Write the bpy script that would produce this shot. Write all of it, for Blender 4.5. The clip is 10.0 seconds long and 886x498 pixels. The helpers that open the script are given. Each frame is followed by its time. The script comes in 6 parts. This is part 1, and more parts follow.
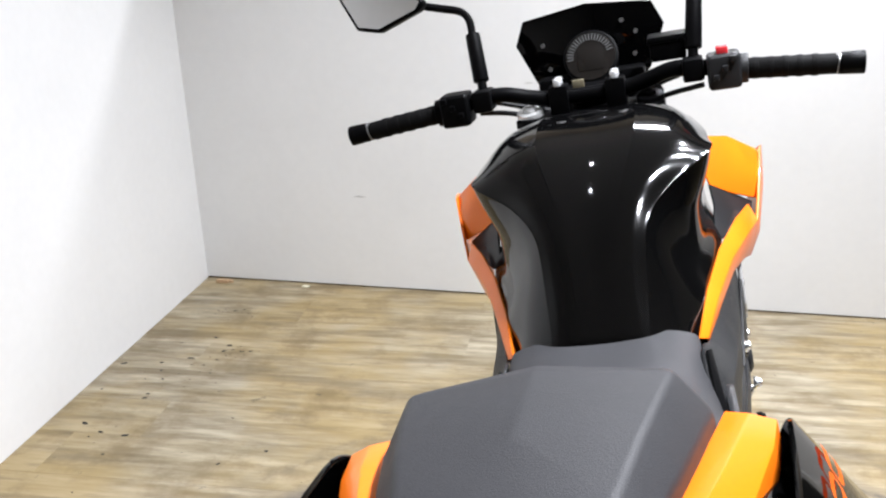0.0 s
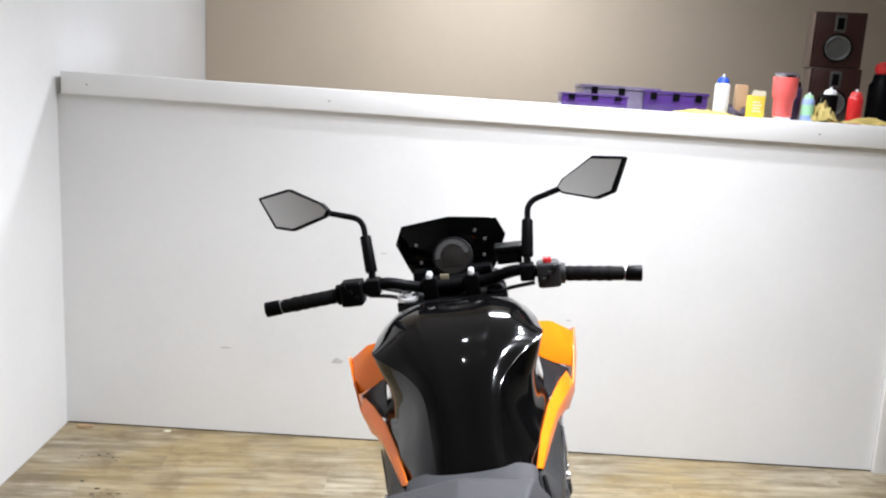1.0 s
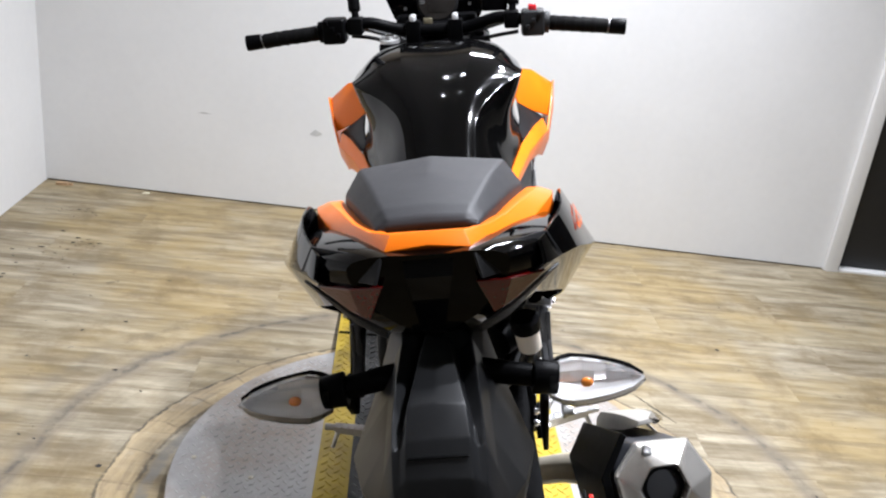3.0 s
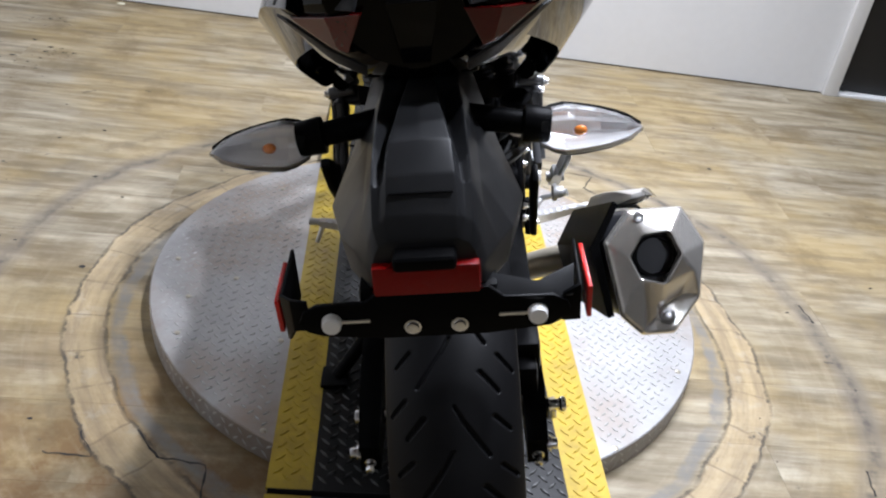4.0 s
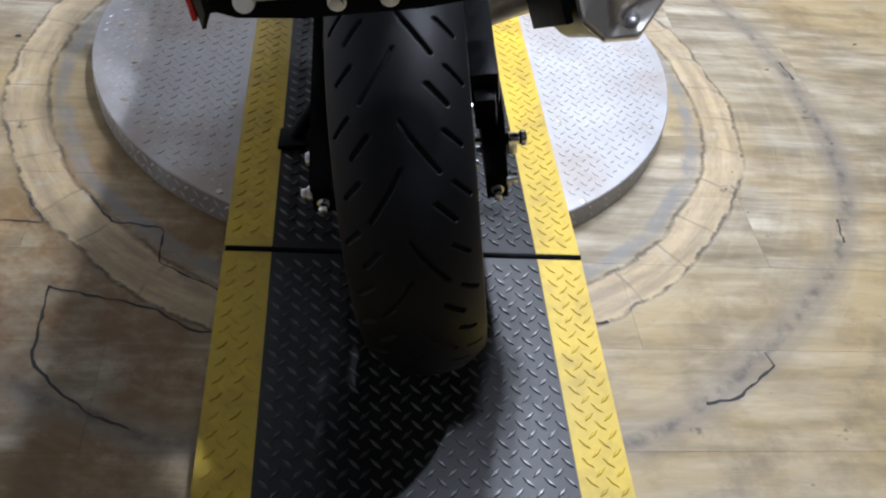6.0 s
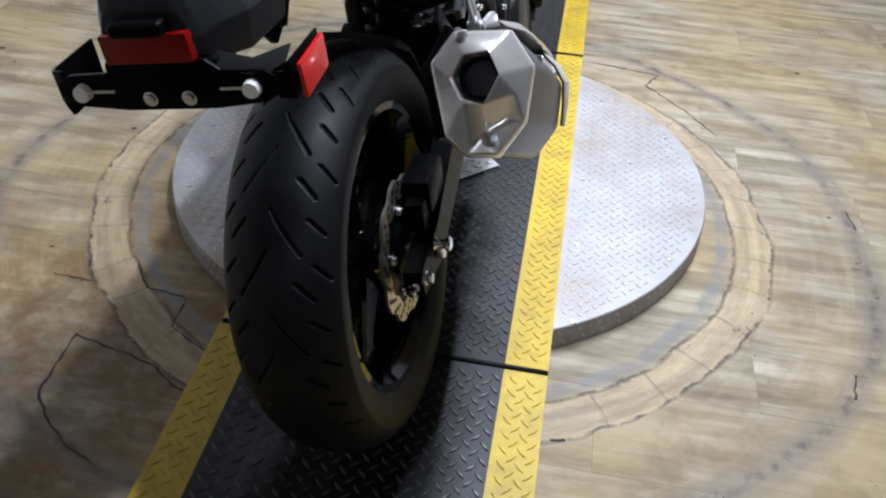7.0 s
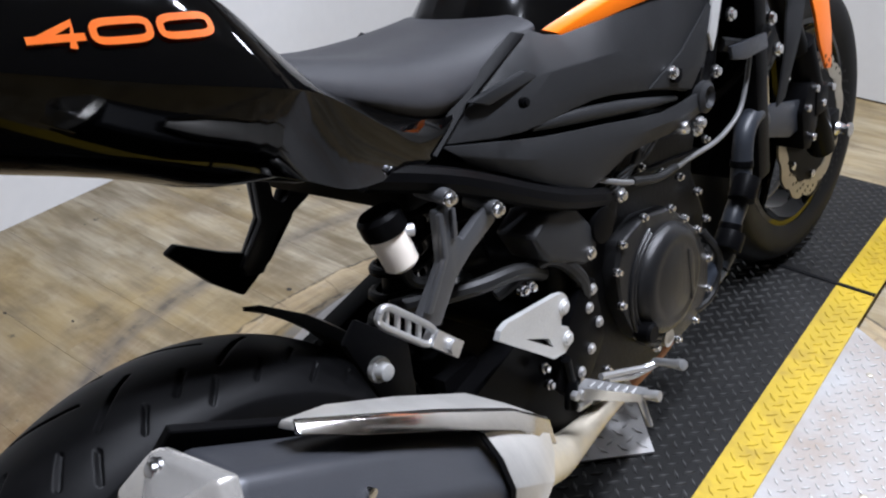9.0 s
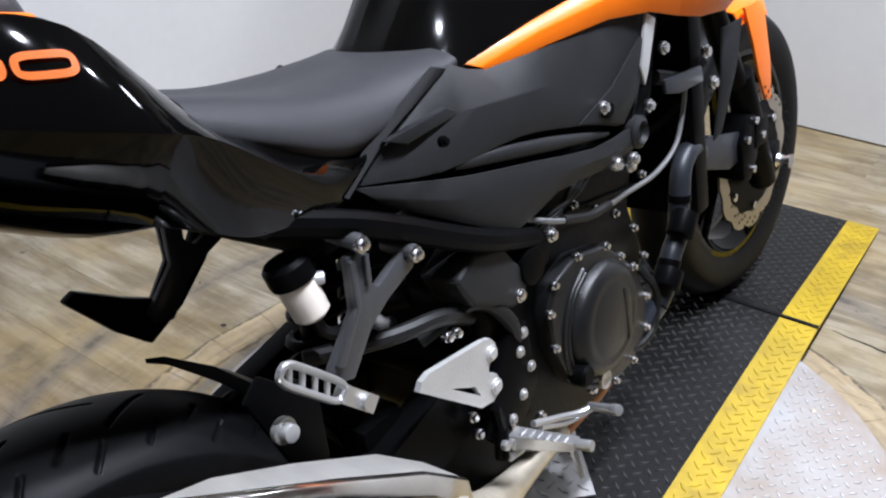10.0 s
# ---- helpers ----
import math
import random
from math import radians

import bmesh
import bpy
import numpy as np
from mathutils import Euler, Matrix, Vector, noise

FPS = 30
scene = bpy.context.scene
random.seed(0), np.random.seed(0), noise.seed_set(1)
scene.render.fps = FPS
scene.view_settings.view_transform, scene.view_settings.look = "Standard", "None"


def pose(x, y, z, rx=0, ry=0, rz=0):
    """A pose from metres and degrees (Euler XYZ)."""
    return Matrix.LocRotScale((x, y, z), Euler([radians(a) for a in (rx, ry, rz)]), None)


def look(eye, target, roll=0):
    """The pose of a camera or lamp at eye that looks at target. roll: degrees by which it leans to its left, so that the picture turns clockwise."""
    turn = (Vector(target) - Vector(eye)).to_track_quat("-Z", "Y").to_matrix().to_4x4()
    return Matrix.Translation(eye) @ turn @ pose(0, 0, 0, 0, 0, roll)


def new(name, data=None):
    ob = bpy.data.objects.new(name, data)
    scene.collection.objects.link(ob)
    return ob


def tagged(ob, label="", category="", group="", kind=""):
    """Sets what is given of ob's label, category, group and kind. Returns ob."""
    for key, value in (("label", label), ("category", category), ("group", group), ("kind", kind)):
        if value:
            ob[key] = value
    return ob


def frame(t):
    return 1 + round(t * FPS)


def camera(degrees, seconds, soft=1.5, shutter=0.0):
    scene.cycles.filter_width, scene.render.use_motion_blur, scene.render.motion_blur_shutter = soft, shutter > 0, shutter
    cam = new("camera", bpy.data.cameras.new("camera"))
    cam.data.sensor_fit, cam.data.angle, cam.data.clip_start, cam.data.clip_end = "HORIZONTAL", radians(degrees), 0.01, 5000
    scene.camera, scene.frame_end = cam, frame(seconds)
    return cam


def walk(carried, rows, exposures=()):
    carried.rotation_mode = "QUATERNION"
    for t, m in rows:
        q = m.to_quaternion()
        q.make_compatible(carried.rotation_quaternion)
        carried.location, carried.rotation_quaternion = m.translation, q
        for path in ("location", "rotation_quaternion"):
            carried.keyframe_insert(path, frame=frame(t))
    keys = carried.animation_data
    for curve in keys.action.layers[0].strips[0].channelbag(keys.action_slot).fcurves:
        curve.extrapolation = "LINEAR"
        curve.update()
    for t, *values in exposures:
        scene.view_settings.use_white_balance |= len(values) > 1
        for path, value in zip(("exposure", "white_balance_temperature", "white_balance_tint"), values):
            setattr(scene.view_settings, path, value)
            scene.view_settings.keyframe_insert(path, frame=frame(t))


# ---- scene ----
cam = camera(54.1, 10.0, soft=2.2)
PATH = [
    (0, (-0.085, -0.474, 1.183), (-0.407, 1.379, 0.505), -1.8),
    (0.5, (-0.12, -0.632, 1.269), (-0.147, 1.336, 0.913), -0.1),
    (1, (-0.172, -0.865, 1.341), (-0.099, 1.101, 0.982), 2.8),
    (1.5, (-0.18, -0.929, 1.327), (-0.096, 1.028, 0.922), 4.4),
    (2, (-0.174, -0.938, 1.296), (-0.081, 0.991, 0.775), 5.6),
    (2.2, (-0.171, -0.94, 1.274), (-0.062, 0.973, 0.703), 6.1),
    (3.3, (-0.157, -0.935, 1.178), (0.01, 0.869, 0.331), 6.7),
    (3.4, (-0.155, -0.938, 1.167), (0.022, 0.847, 0.283), 6.8),
    (3.5, (-0.153, -0.933, 1.156), (0.037, 0.834, 0.237), 7.7),
    (4, (-0.145, -0.93, 1.107), (0.058, 0.75, 0.041), 8.5),
    (4.5, (-0.14, -0.927, 1.051), (0.119, 0.637, -0.168), 10.9),
    (5, (-0.13, -0.931, 1.013), (0.161, 0.533, -0.318), 11.7),
    (5.2, (-0.128, -0.935, 1.0), (0.17, 0.493, -0.368), 12.0),
    (6.3, (-0.045, -0.944, 0.999), (0.133, 0.464, -0.410), 5.4),
    (6.5, (0.019, -0.973, 1.010), (0.118, 0.493, -0.347), 2.8),
    (6.8, (0.186, -1.007, 1.046), (0.170, 0.579, -0.174), 6.3),
    (7, (0.25, -1.01, 1.059), (0.043, 0.559, -0.164), 4.0),
    (7.5, (0.321, -0.856, 1.057), (-0.186, 0.665, -0.138), 4.1),
    (8, (0.364, -0.676, 1.06), (-0.207, 0.773, -0.195), 0.3),
    (8.3, (0.417, -0.56, 1.053), (-0.357, 0.841, -0.146), -0.5),
    (8.5, (0.456, -0.479, 1.054), (-0.424, 0.879, -0.122), 1.7),
    (9, (0.516, -0.338, 1.063), (-0.557, 0.959, -0.017), -2.8),
    (9.5, (0.523, -0.286, 1.064), (-0.5, 1.078, 0.019), -2.0),
    (10, (0.516, -0.274, 1.055), (-0.498, 1.102, 0.016), -1.4),
]
walk(cam, [(t, look(eye, target, roll)) for t, eye, target, roll in PATH],
     exposures=((0.0, 0.38, 6150, 11), (2.2, 0.36, 6150, 11), (3.5, 0.20, 5950, 12), (5.0, 0.05, 5650, 13), (7.0, -0.12, 5580, 12), (8.0, -0.31, 5700, 13), (10.0, -0.20, 5800, 13)))

# ---- light: ceiling spots over the turntable, bounced by white walls, and two added fills ----
world = bpy.data.worlds.new("world")
scene.world = world
world.use_nodes = True
world.node_tree.nodes["Background"].inputs[0].default_value = (0.9, 0.95, 1.0, 1)
world.node_tree.nodes["Background"].inputs[1].default_value = 0.01


def lamp(place, target, watts, size, spread=140, colour=(0.985, 0.985, 1.0)):
    data = bpy.data.lights.new("ceiling_spot_or_fill", "AREA")
    data.shape, data.size, data.energy, data.color = "DISK", size, watts, colour
    data.spread = radians(spread)
    ob = new("ceiling_spot_or_fill", data)
    ob.matrix_world = look(place, target)
    return ob


for k in range(5):
    lamp((0.60, 0.10 + 0.45 * k, 2.62), (0.25, 0.0 + 0.4 * k, 0.0), 17.5, 0.07, 128)
for k in range(2):
    lamp((-0.70, 0.9 + 0.7 * k, 2.66), (-0.8, 0.8 + 0.6 * k, 0.0), 1.5, 0.06)
# unseen fill lamps, added: rear one for the mirrors, far one brightens the beige wall
lamp((0.5, -3.2, 2.75), (0.5, -3.3, 0.0), 16, 0.14)
lamp((0.3, 3.4, 2.7), (0.2, 3.6, 0.0), 42, 0.4, 170)


# ---- materials ----
def material(name, colour, rough=0.5, metal=0.0, grain=0.0, scale=60.0, bump=0.0, coat=0.0, wear=0.0, stretch=(1, 1, 1), spec=0.5, stain=None):
    """Base colour varied by a fine grain and by broad patches of wear, with a fine relief."""
    m = bpy.data.materials.new(name)
    m.use_nodes = True
    nt = m.node_tree
    b = nt.nodes["Principled BSDF"]
    b.inputs["Base Color"].default_value = (*colour, 1)
    b.inputs["Roughness"].default_value = rough
    b.inputs["Metallic"].default_value = metal
    b.inputs["Coat Weight"].default_value = coat
    b.inputs["Specular IOR Level"].default_value = spec
    b.inputs["Coat Roughness"].default_value = 0.06
    if grain or bump or wear:
        tc = nt.nodes.new("ShaderNodeTexCoord")
        mp = nt.nodes.new("ShaderNodeMapping")
        mp.inputs["Scale"].default_value = stretch
        nt.links.new(tc.outputs["Object"], mp.inputs["Vector"])
        n = nt.nodes.new("ShaderNodeTexNoise")
        n.inputs["Scale"].default_value, n.inputs["Detail"].default_value = scale, 6
        nt.links.new(mp.outputs[0], n.inputs["Vector"])
        n2 = nt.nodes.new("ShaderNodeTexNoise")
        n2.inputs["Scale"].default_value, n2.inputs["Detail"].default_value = scale * 0.09, 4
        nt.links.new(mp.outputs[0], n2.inputs["Vector"])
        mix = nt.nodes.new("ShaderNodeMix")
        mix.data_type, mix.blend_type = "RGBA", "MULTIPLY"
        mix.inputs[0].default_value = 1.0
        mix.inputs[6].default_value = (*colour, 1)
        add = nt.nodes.new("ShaderNodeMath")
        add.operation = "MULTIPLY_ADD"
        add.inputs[1].default_value, add.inputs[2].default_value = grain * 2, 1 - grain
        nt.links.new(n.outputs[0], add.inputs[0])
        add2 = nt.nodes.new("ShaderNodeMath")
        add2.operation = "MULTIPLY_ADD"
        add2.inputs[1].default_value, add2.inputs[2].default_value = wear * 2, 1 - wear
        nt.links.new(n2.outputs[0], add2.inputs[0])
        mul = nt.nodes.new("ShaderNodeMath")
        mul.operation = "MULTIPLY"
        nt.links.new(add.outputs[0], mul.inputs[0])
        nt.links.new(add2.outputs[0], mul.inputs[1])
        nt.links.new(mul.outputs[0], mix.inputs[7])
        colour_out = mix.outputs[2]
        if stain:
            n3 = nt.nodes.new("ShaderNodeTexNoise")
            n3.inputs["Scale"].default_value, n3.inputs["Detail"].default_value, n3.inputs["Roughness"].default_value = stain[1], 7, 0.65
            nt.links.new(tc.outputs["Object"], n3.inputs["Vector"])
            rg = nt.nodes.new("ShaderNodeMapRange")
            rg.inputs[1].default_value, rg.inputs[2].default_value, rg.inputs[3].default_value, rg.inputs[4].default_value = 0.46, 0.68, 0.0, stain[2]
            nt.links.new(n3.outputs[0], rg.inputs[0])
            mix2 = nt.nodes.new("ShaderNodeMix")
            mix2.data_type = "RGBA"
            nt.links.new(rg.outputs[0], mix2.inputs[0])
            nt.links.new(colour_out, mix2.inputs[6])
            mix2.inputs[7].default_value = (*stain[0], 1)
            colour_out = mix2.outputs[2]
        nt.links.new(colour_out, b.inputs["Base Color"])
        rr = nt.nodes.new("ShaderNodeMath")
        rr.operation = "MULTIPLY_ADD"
        rr.inputs[1].default_value, rr.inputs[2].default_value = 0.25 * rough, 0.87 * rough
        nt.links.new(n2.outputs[0], rr.inputs[0])
        nt.links.new(rr.outputs[0], b.inputs["Roughness"])
        if bump:
            bp = nt.nodes.new("ShaderNodeBump")
            bp.inputs["Strength"].default_value, bp.inputs["Distance"].default_value = bump, 0.002
            nt.links.new(n.outputs[0], bp.inputs["Height"])
            nt.links.new(bp.outputs[0], b.inputs["Normal"])
    return m


WALL = material("white wall paint", (0.74, 0.74, 0.735), 0.75, grain=0.03, scale=35, bump=0.15, wear=0.05)
BEIGE = material("beige wall paint", (0.55, 0.47, 0.37), 0.8, grain=0.03, scale=30, bump=0.12, wear=0.06)
TRIM = material("white trim paint", (0.82, 0.82, 0.81), 0.45, grain=0.02, scale=50, bump=0.05, wear=0.04)
DARK_DOOR = material("black door paint", (0.012, 0.012, 0.013), 0.5, grain=0.2, scale=30, wear=0.2)
# unseen walls and ceiling: dark one cuts bounce, greys set what the mirrors reflect
GREY_WALL = material("unseen grey wall", (0.40, 0.40, 0.40), 0.8, grain=0.05, scale=20, wear=0.2)
UNSEEN_DARK_WALL = material("unseen dark wall", (.10, .10, .103), 0.8, grain=0.05, scale=20, wear=0.2)
CEIL = material("ceiling paint", (.42, .42, .42), 0.9, grain=0.03, scale=30)
GLOSS = material("gloss black paint", (.0012, .0012, .0013), 0.045, grain=0.1, scale=300, spec=0.17)
TANKPAINT = material("black tank paint", (.0018, .0018, .0019), 0.075, grain=0.1, scale=300, spec=0.33)
ORANGE = material("orange paint", (.95, .20, .005), 0.32, grain=0.05, scale=500, coat=0.15, spec=0.25)
PLASTIC = material("dark grey plastic", (.019, .0194, .0205), 0.45, grain=0.15, scale=700, bump=0.25, wear=0.12, spec=0.22)
FENDER = material("textured grey plastic", (.0155, .016, .0172), 0.38, grain=0.15, scale=700, bump=0.02, wear=0.12, spec=0.25)
SATIN = material("satin black metal", (.0025, .0025, .0028), 0.38, grain=0.1, scale=300, bump=0.1, wear=0.15, spec=0.04)
BLACK = material("black plastic", (.003, .003, .0033), 0.42, grain=0.1, scale=400, bump=0.12, wear=0.1, spec=0.04)
VINYL = material("grey black vinyl", (0.031, 0.031, 0.034), 0.55, grain=0.18, scale=900, bump=0.2, wear=0.12, spec=0.3)
RUBBER = material("tyre rubber", (.0045, .0045, .005), 0.5, grain=0.2, scale=250, bump=0.04, wear=0.3, spec=0.15)
GRIP = material("grip rubber", (.004, .004, .004), 0.7, grain=0.2, scale=400, bump=0.3, spec=0.08)
GREY_SATIN = material("grey satin casting", (.066, .067, .071), 0.30, 0.2, grain=0.12, scale=300, bump=0.1, wear=0.15, spec=0.5)
GREY_BLUE = material("grey blue casting", (0.030, 0.033, 0.040), 0.35, 0.3, grain=0.15, scale=260, bump=0.2, wear=0.2)
ENGINE = material("engine paint", (.002, .002, .0022), 0.42, grain=0.15, scale=260, bump=0.3, wear=0.2, spec=0.12)
COVER = material("engine cover paint", (.012, .012, .0125), 0.30, grain=0.12, scale=500, bump=0.25, wear=0.1, spec=0.3)
STEEL = material("brushed steel", (.66, .64, .60), 0.36, 0.65, grain=0.12, scale=120, bump=0.08, wear=0.12, stretch=(1, 12, 1))
CAPSTEEL = material("bright brushed steel", (.82, .79, .74), 0.2, 0.75, grain=0.12, scale=120, bump=0.06, wear=0.15, stretch=(1, 12, 1))
POLISHED = material("polished steel", (0.80, 0.77, 0.72), 0.14, 1.0, grain=0.08, scale=120, wear=0.12, stretch=(1, 12, 1))
ALU = material("cast aluminium", (.64, .64, .63), 0.42, 0.55, grain=0.1, scale=300, bump=0.2, wear=0.12)
PEG = material("satin peg alloy", (0.55, 0.55, 0.55), 0.36, 0.8, grain=0.1, scale=300, bump=0.15, wear=0.15)
ZINC = material("zinc bolt", (0.66, 0.66, 0.67), 0.25, 1.0, grain=0.1, scale=300, wear=0.1)
CLAMPBOLT = material("bright clamp bolt", (.72, .72, .72), 0.35, 0.4, grain=0.1, scale=300)
DISC = material("brake disc steel", (0.48, 0.44, 0.36), 0.35, 1.0, grain=0.2, scale=400, wear=0.15)
MUFFLER = material("muffler coating", (.048, .050, .057), 0.4, 0.3, grain=0.06, scale=600, bump=0.08, wear=0.06)
HEADER = material("heat tinted pipe", (0.10, 0.115, 0.145), 0.38, 0.8, grain=0.2, scale=60, wear=0.4)
HOSE = material("grey blue rubber", (.022, .025, .031), 0.42, grain=0.1, scale=200, wear=0.2, spec=0.35)
RUSTY = material("copper brown pipe", (0.34, 0.15, 0.07), 0.5, 0.7, grain=0.3, scale=60, wear=0.3)
MIDPIPE = material("straw tinted pipe", (0.74, 0.67, 0.54), 0.40, 0.6, grain=0.15, scale=60, wear=0.2)
RED = material("red reflector", (0.55, 0.012, 0.008), 0.18, coat=0.25, spec=0.25, grain=0.15, scale=900, bump=0.3)
# the fender reflector's red, with the shade it sits in put into the colour
SHADED_RED = material("shaded red reflector", (.20, .003, .002), 0.2, coat=0.1, spec=0.15, grain=0.15, scale=900, bump=0.3)
DARKRED = material("smoked red lens", (.09, .003, .003), 0.12, coat=1.0, grain=0.15, scale=200)
AMBER = material("amber bulb", (0.85, 0.25, 0.03), 0.2, coat=0.8)
WHITE_PL = material("white plastic", (0.88, 0.87, 0.84), 0.4, grain=0.05, scale=200)
TANKFLUID = material("clear reservoir", (0.88, 0.80, 0.70), 0.35, grain=0.05, scale=60, wear=0.1)
MIRROR = material("mirror glass", (0.80, 0.80, 0.80), 0.03, 1.0)
CHROME = material("chrome", (0.75, 0.75, 0.76), 0.1, 1.0)
SCREEN = material("gauge face", (0.009, 0.008, 0.0075), 0.15, coat=0.6)
GAUGE = material("gauge ring", (0.07, 0.07, 0.07), 0.4)
BOWL = material("silvered lamp bowl", (.95, .95, .95), 0.2, 0.5)
RED_SW = material("red switch", (0.75, 0.03, 0.04), 0.4)
# bar edges worn bright; the lighter colour also paints in their glints
WORN_GLINT = material("worn tread edges with glints", (.085, .085, .084), 0.33, 0.5, grain=0.25, scale=70, wear=0.45)
YELLOW = material("worn yellow paint", (.44, .305, .004), 0.55, grain=0.15, scale=80, bump=0.1, wear=0.45, stain=((0.20, 0.13, 0.015), 14.0, 0.6))
DECK = material("dark steel tread plate", (.0085, .0084, .0082), 0.36, 0.0, grain=0.25, scale=70, bump=0.1, wear=0.45, spec=0.22)
PLATE = material("bright tread plate", (.345, .338, .332), 0.52, 0.35, grain=0.12, scale=90, bump=0.1, wear=0.25, stain=((0.24, 0.17, 0.11), 3.2, 0.75))
# lighter than the plate: polished wear plus highlights put into the colour
PLATE_BAR_GLINT = material("worn tread bars with highlights", (.46, .452, .445), 0.36, 0.6, grain=0.12, scale=90, wear=0.2)
WIRE = material("black cable", (0.01, 0.01, 0.01), 0.5, spec=0.3)
MET_WIRE = material("braided cable", (0.3, 0.3, 0.3), 0.4, 0.8)


def thin_lens(name):
    """A thin clear moulding: see-through, with a gloss that grows at grazing angles."""
    m = bpy.data.materials.new(name)
    m.use_nodes = True
    nt = m.node_tree
    nt.nodes.remove(nt.nodes["Principled BSDF"])
    clear, shine = nt.nodes.new("ShaderNodeBsdfTransparent"), nt.nodes.new("ShaderNodeBsdfGlossy")
    mix, fres = nt.nodes.new("ShaderNodeMixShader"), nt.nodes.new("ShaderNodeFresnel")
    shine.inputs["Roughness"].default_value, fres.inputs["IOR"].default_value = 0.06, 1.5
    nt.links.new(fres.outputs[0], mix.inputs[0])
    nt.links.new(clear.outputs[0], mix.inputs[1])
    nt.links.new(shine.outputs[0], mix.inputs[2])
    nt.links.new(mix.outputs[0], nt.nodes["Material Output"].inputs["Surface"])
    return m


CLEAR = thin_lens("clear lens")


def floor_material():
    """Grey-beige wood-look vinyl, streaked along the planks, with the ruts and bare ring that the turning ramps wore."""
    m = bpy.data.materials.new("wood look vinyl")
    m.use_nodes = True
    nt = m.node_tree
    b = nt.nodes["Principled BSDF"]
    N, K = nt.nodes.new, nt.links.new
    geo = N("ShaderNodeNewGeometry")
    info = N("ShaderNodeObjectInfo")

    def math2(op, a, c, d=None):
        n = N("ShaderNodeMath")
        n.operation = op
        for i, v in enumerate((a, c, d)):
            if v is None:
                continue
            if isinstance(v, (int, float)):
                n.inputs[i].default_value = v
            else:
                K(v, n.inputs[i])
        return n.outputs[0]

    def noise3(vec, scale, detail=5, rough=0.55):
        n = N("ShaderNodeTexNoise")
        n.inputs["Scale"].default_value, n.inputs["Detail"].default_value, n.inputs["Roughness"].default_value = scale, detail, rough
        K(vec, n.inputs["Vector"])
        return n.outputs[0]

    def ramp(v, lo, hi, a=0.0, c=1.0):
        n = N("ShaderNodeMapRange")
        n.inputs[1].default_value, n.inputs[2].default_value, n.inputs[3].default_value, n.inputs[4].default_value = lo, hi, a, c
        K(v, n.inputs[0])
        return n.outputs[0]

    def blend(f, a, c):
        n = N("ShaderNodeMix")
        n.data_type = "RGBA"
        K(f, n.inputs[0])
        for i, v in ((6, a), (7, c)):
            if isinstance(v, tuple):
                n.inputs[i].default_value = (*v, 1)
            else:
                K(v, n.inputs[i])
        return n.outputs[2]

    comb = N("ShaderNodeVectorMath")
    comb.operation = "ADD"
    rnd = N("ShaderNodeCombineXYZ")
    K(math2("MULTIPLY", info.outputs["Random"], 9.0), rnd.inputs[0])
    K(math2("MULTIPLY", info.outputs["Random"], 5.0), rnd.inputs[2])
    K(geo.outputs["Position"], comb.inputs[0])
    K(rnd.outputs[0], comb.inputs[1])
    mp = N("ShaderNodeMapping")
    mp.inputs["Scale"].default_value = (1.6, 11.0, 1.0)
    K(comb.outputs[0], mp.inputs[0])
    streak = noise3(mp.outputs[0], 2.2, 7, 0.62)
    mp2 = N("ShaderNodeMapping")
    mp2.inputs["Scale"].default_value = (6.0, 90.0, 1.0)
    K(comb.outputs[0], mp2.inputs[0])
    fine = noise3(mp2.outputs[0], 2.0, 4)
    col = blend(ramp(streak, 0.36, 0.66), (0.150, 0.120, 0.075), (0.450, 0.400, 0.300))
    col = blend(math2("MULTIPLY", ramp(fine, 0.35, 0.75, 1.0, 0.0), 0.28), col, (0.13, 0.102, 0.062))
    col = blend(math2("MULTIPLY", info.outputs["Random"], 0.45), col, (0.30, 0.245, 0.145))
    patch = noise3(geo.outputs["Position"], 1.7, 5, 0.6)
    col = blend(ramp(patch, 0.44, 0.60, 0.0, 0.6), col, (0.315, 0.225, 0.088))
    mp3 = N("ShaderNodeMapping")
    mp3.inputs["Scale"].default_value = (1.0, 6.0, 1.0)
    K(comb.outputs[0], mp3.inputs[0])
    patch2 = noise3(mp3.outputs[0], 3.2, 6, 0.62)
    col = blend(ramp(patch2, 0.50, 0.66, 0.0, 0.6), col, (0.130, 0.100, 0.060))
    soil = N("ShaderNodeVectorMath")
    soil.operation = "DISTANCE"
    K(geo.outputs["Position"], soil.inputs[0])
    soil.inputs[1].default_value = (-0.42, -0.16, 0.0)
    grime = math2("MULTIPLY", ramp(soil.outputs["Value"], 0.3, 0.75, 1.0, 0.0), ramp(noise3(geo.outputs["Position"], 6.0, 7, 0.72), 0.40, 0.56, 0.0, 0.9))
    col = blend(grime, col, (0.150, 0.085, 0.030))
    blot = noise3(geo.outputs["Position"], 5.5, 8, 0.68)
    col = blend(ramp(blot, 0.50, 0.64, 0.0, 0.55), col, (0.135, 0.095, 0.045))
    # radial distance from the worn ring's centre, slightly wandering
    sep = N("ShaderNodeSeparateXYZ")
    K(geo.outputs["Position"], sep.inputs[0])
    dx, dy = math2("SUBTRACT", sep.outputs[0], 0.017), math2("SUBTRACT", sep.outputs[1], 0.55)
    r = math2("SQRT", math2("ADD", math2("MULTIPLY", dx, dx), math2("MULTIPLY", dy, dy)), 0)
    wob = noise3(geo.outputs["Position"], 2.5, 3)
    fray = noise3(geo.outputs["Position"], 22.0, 5, 0.65)
    rw = math2("ADD", math2("MULTIPLY_ADD", wob, 0.07, r), math2("MULTIPLY_ADD", fray, 0.028, -0.049))
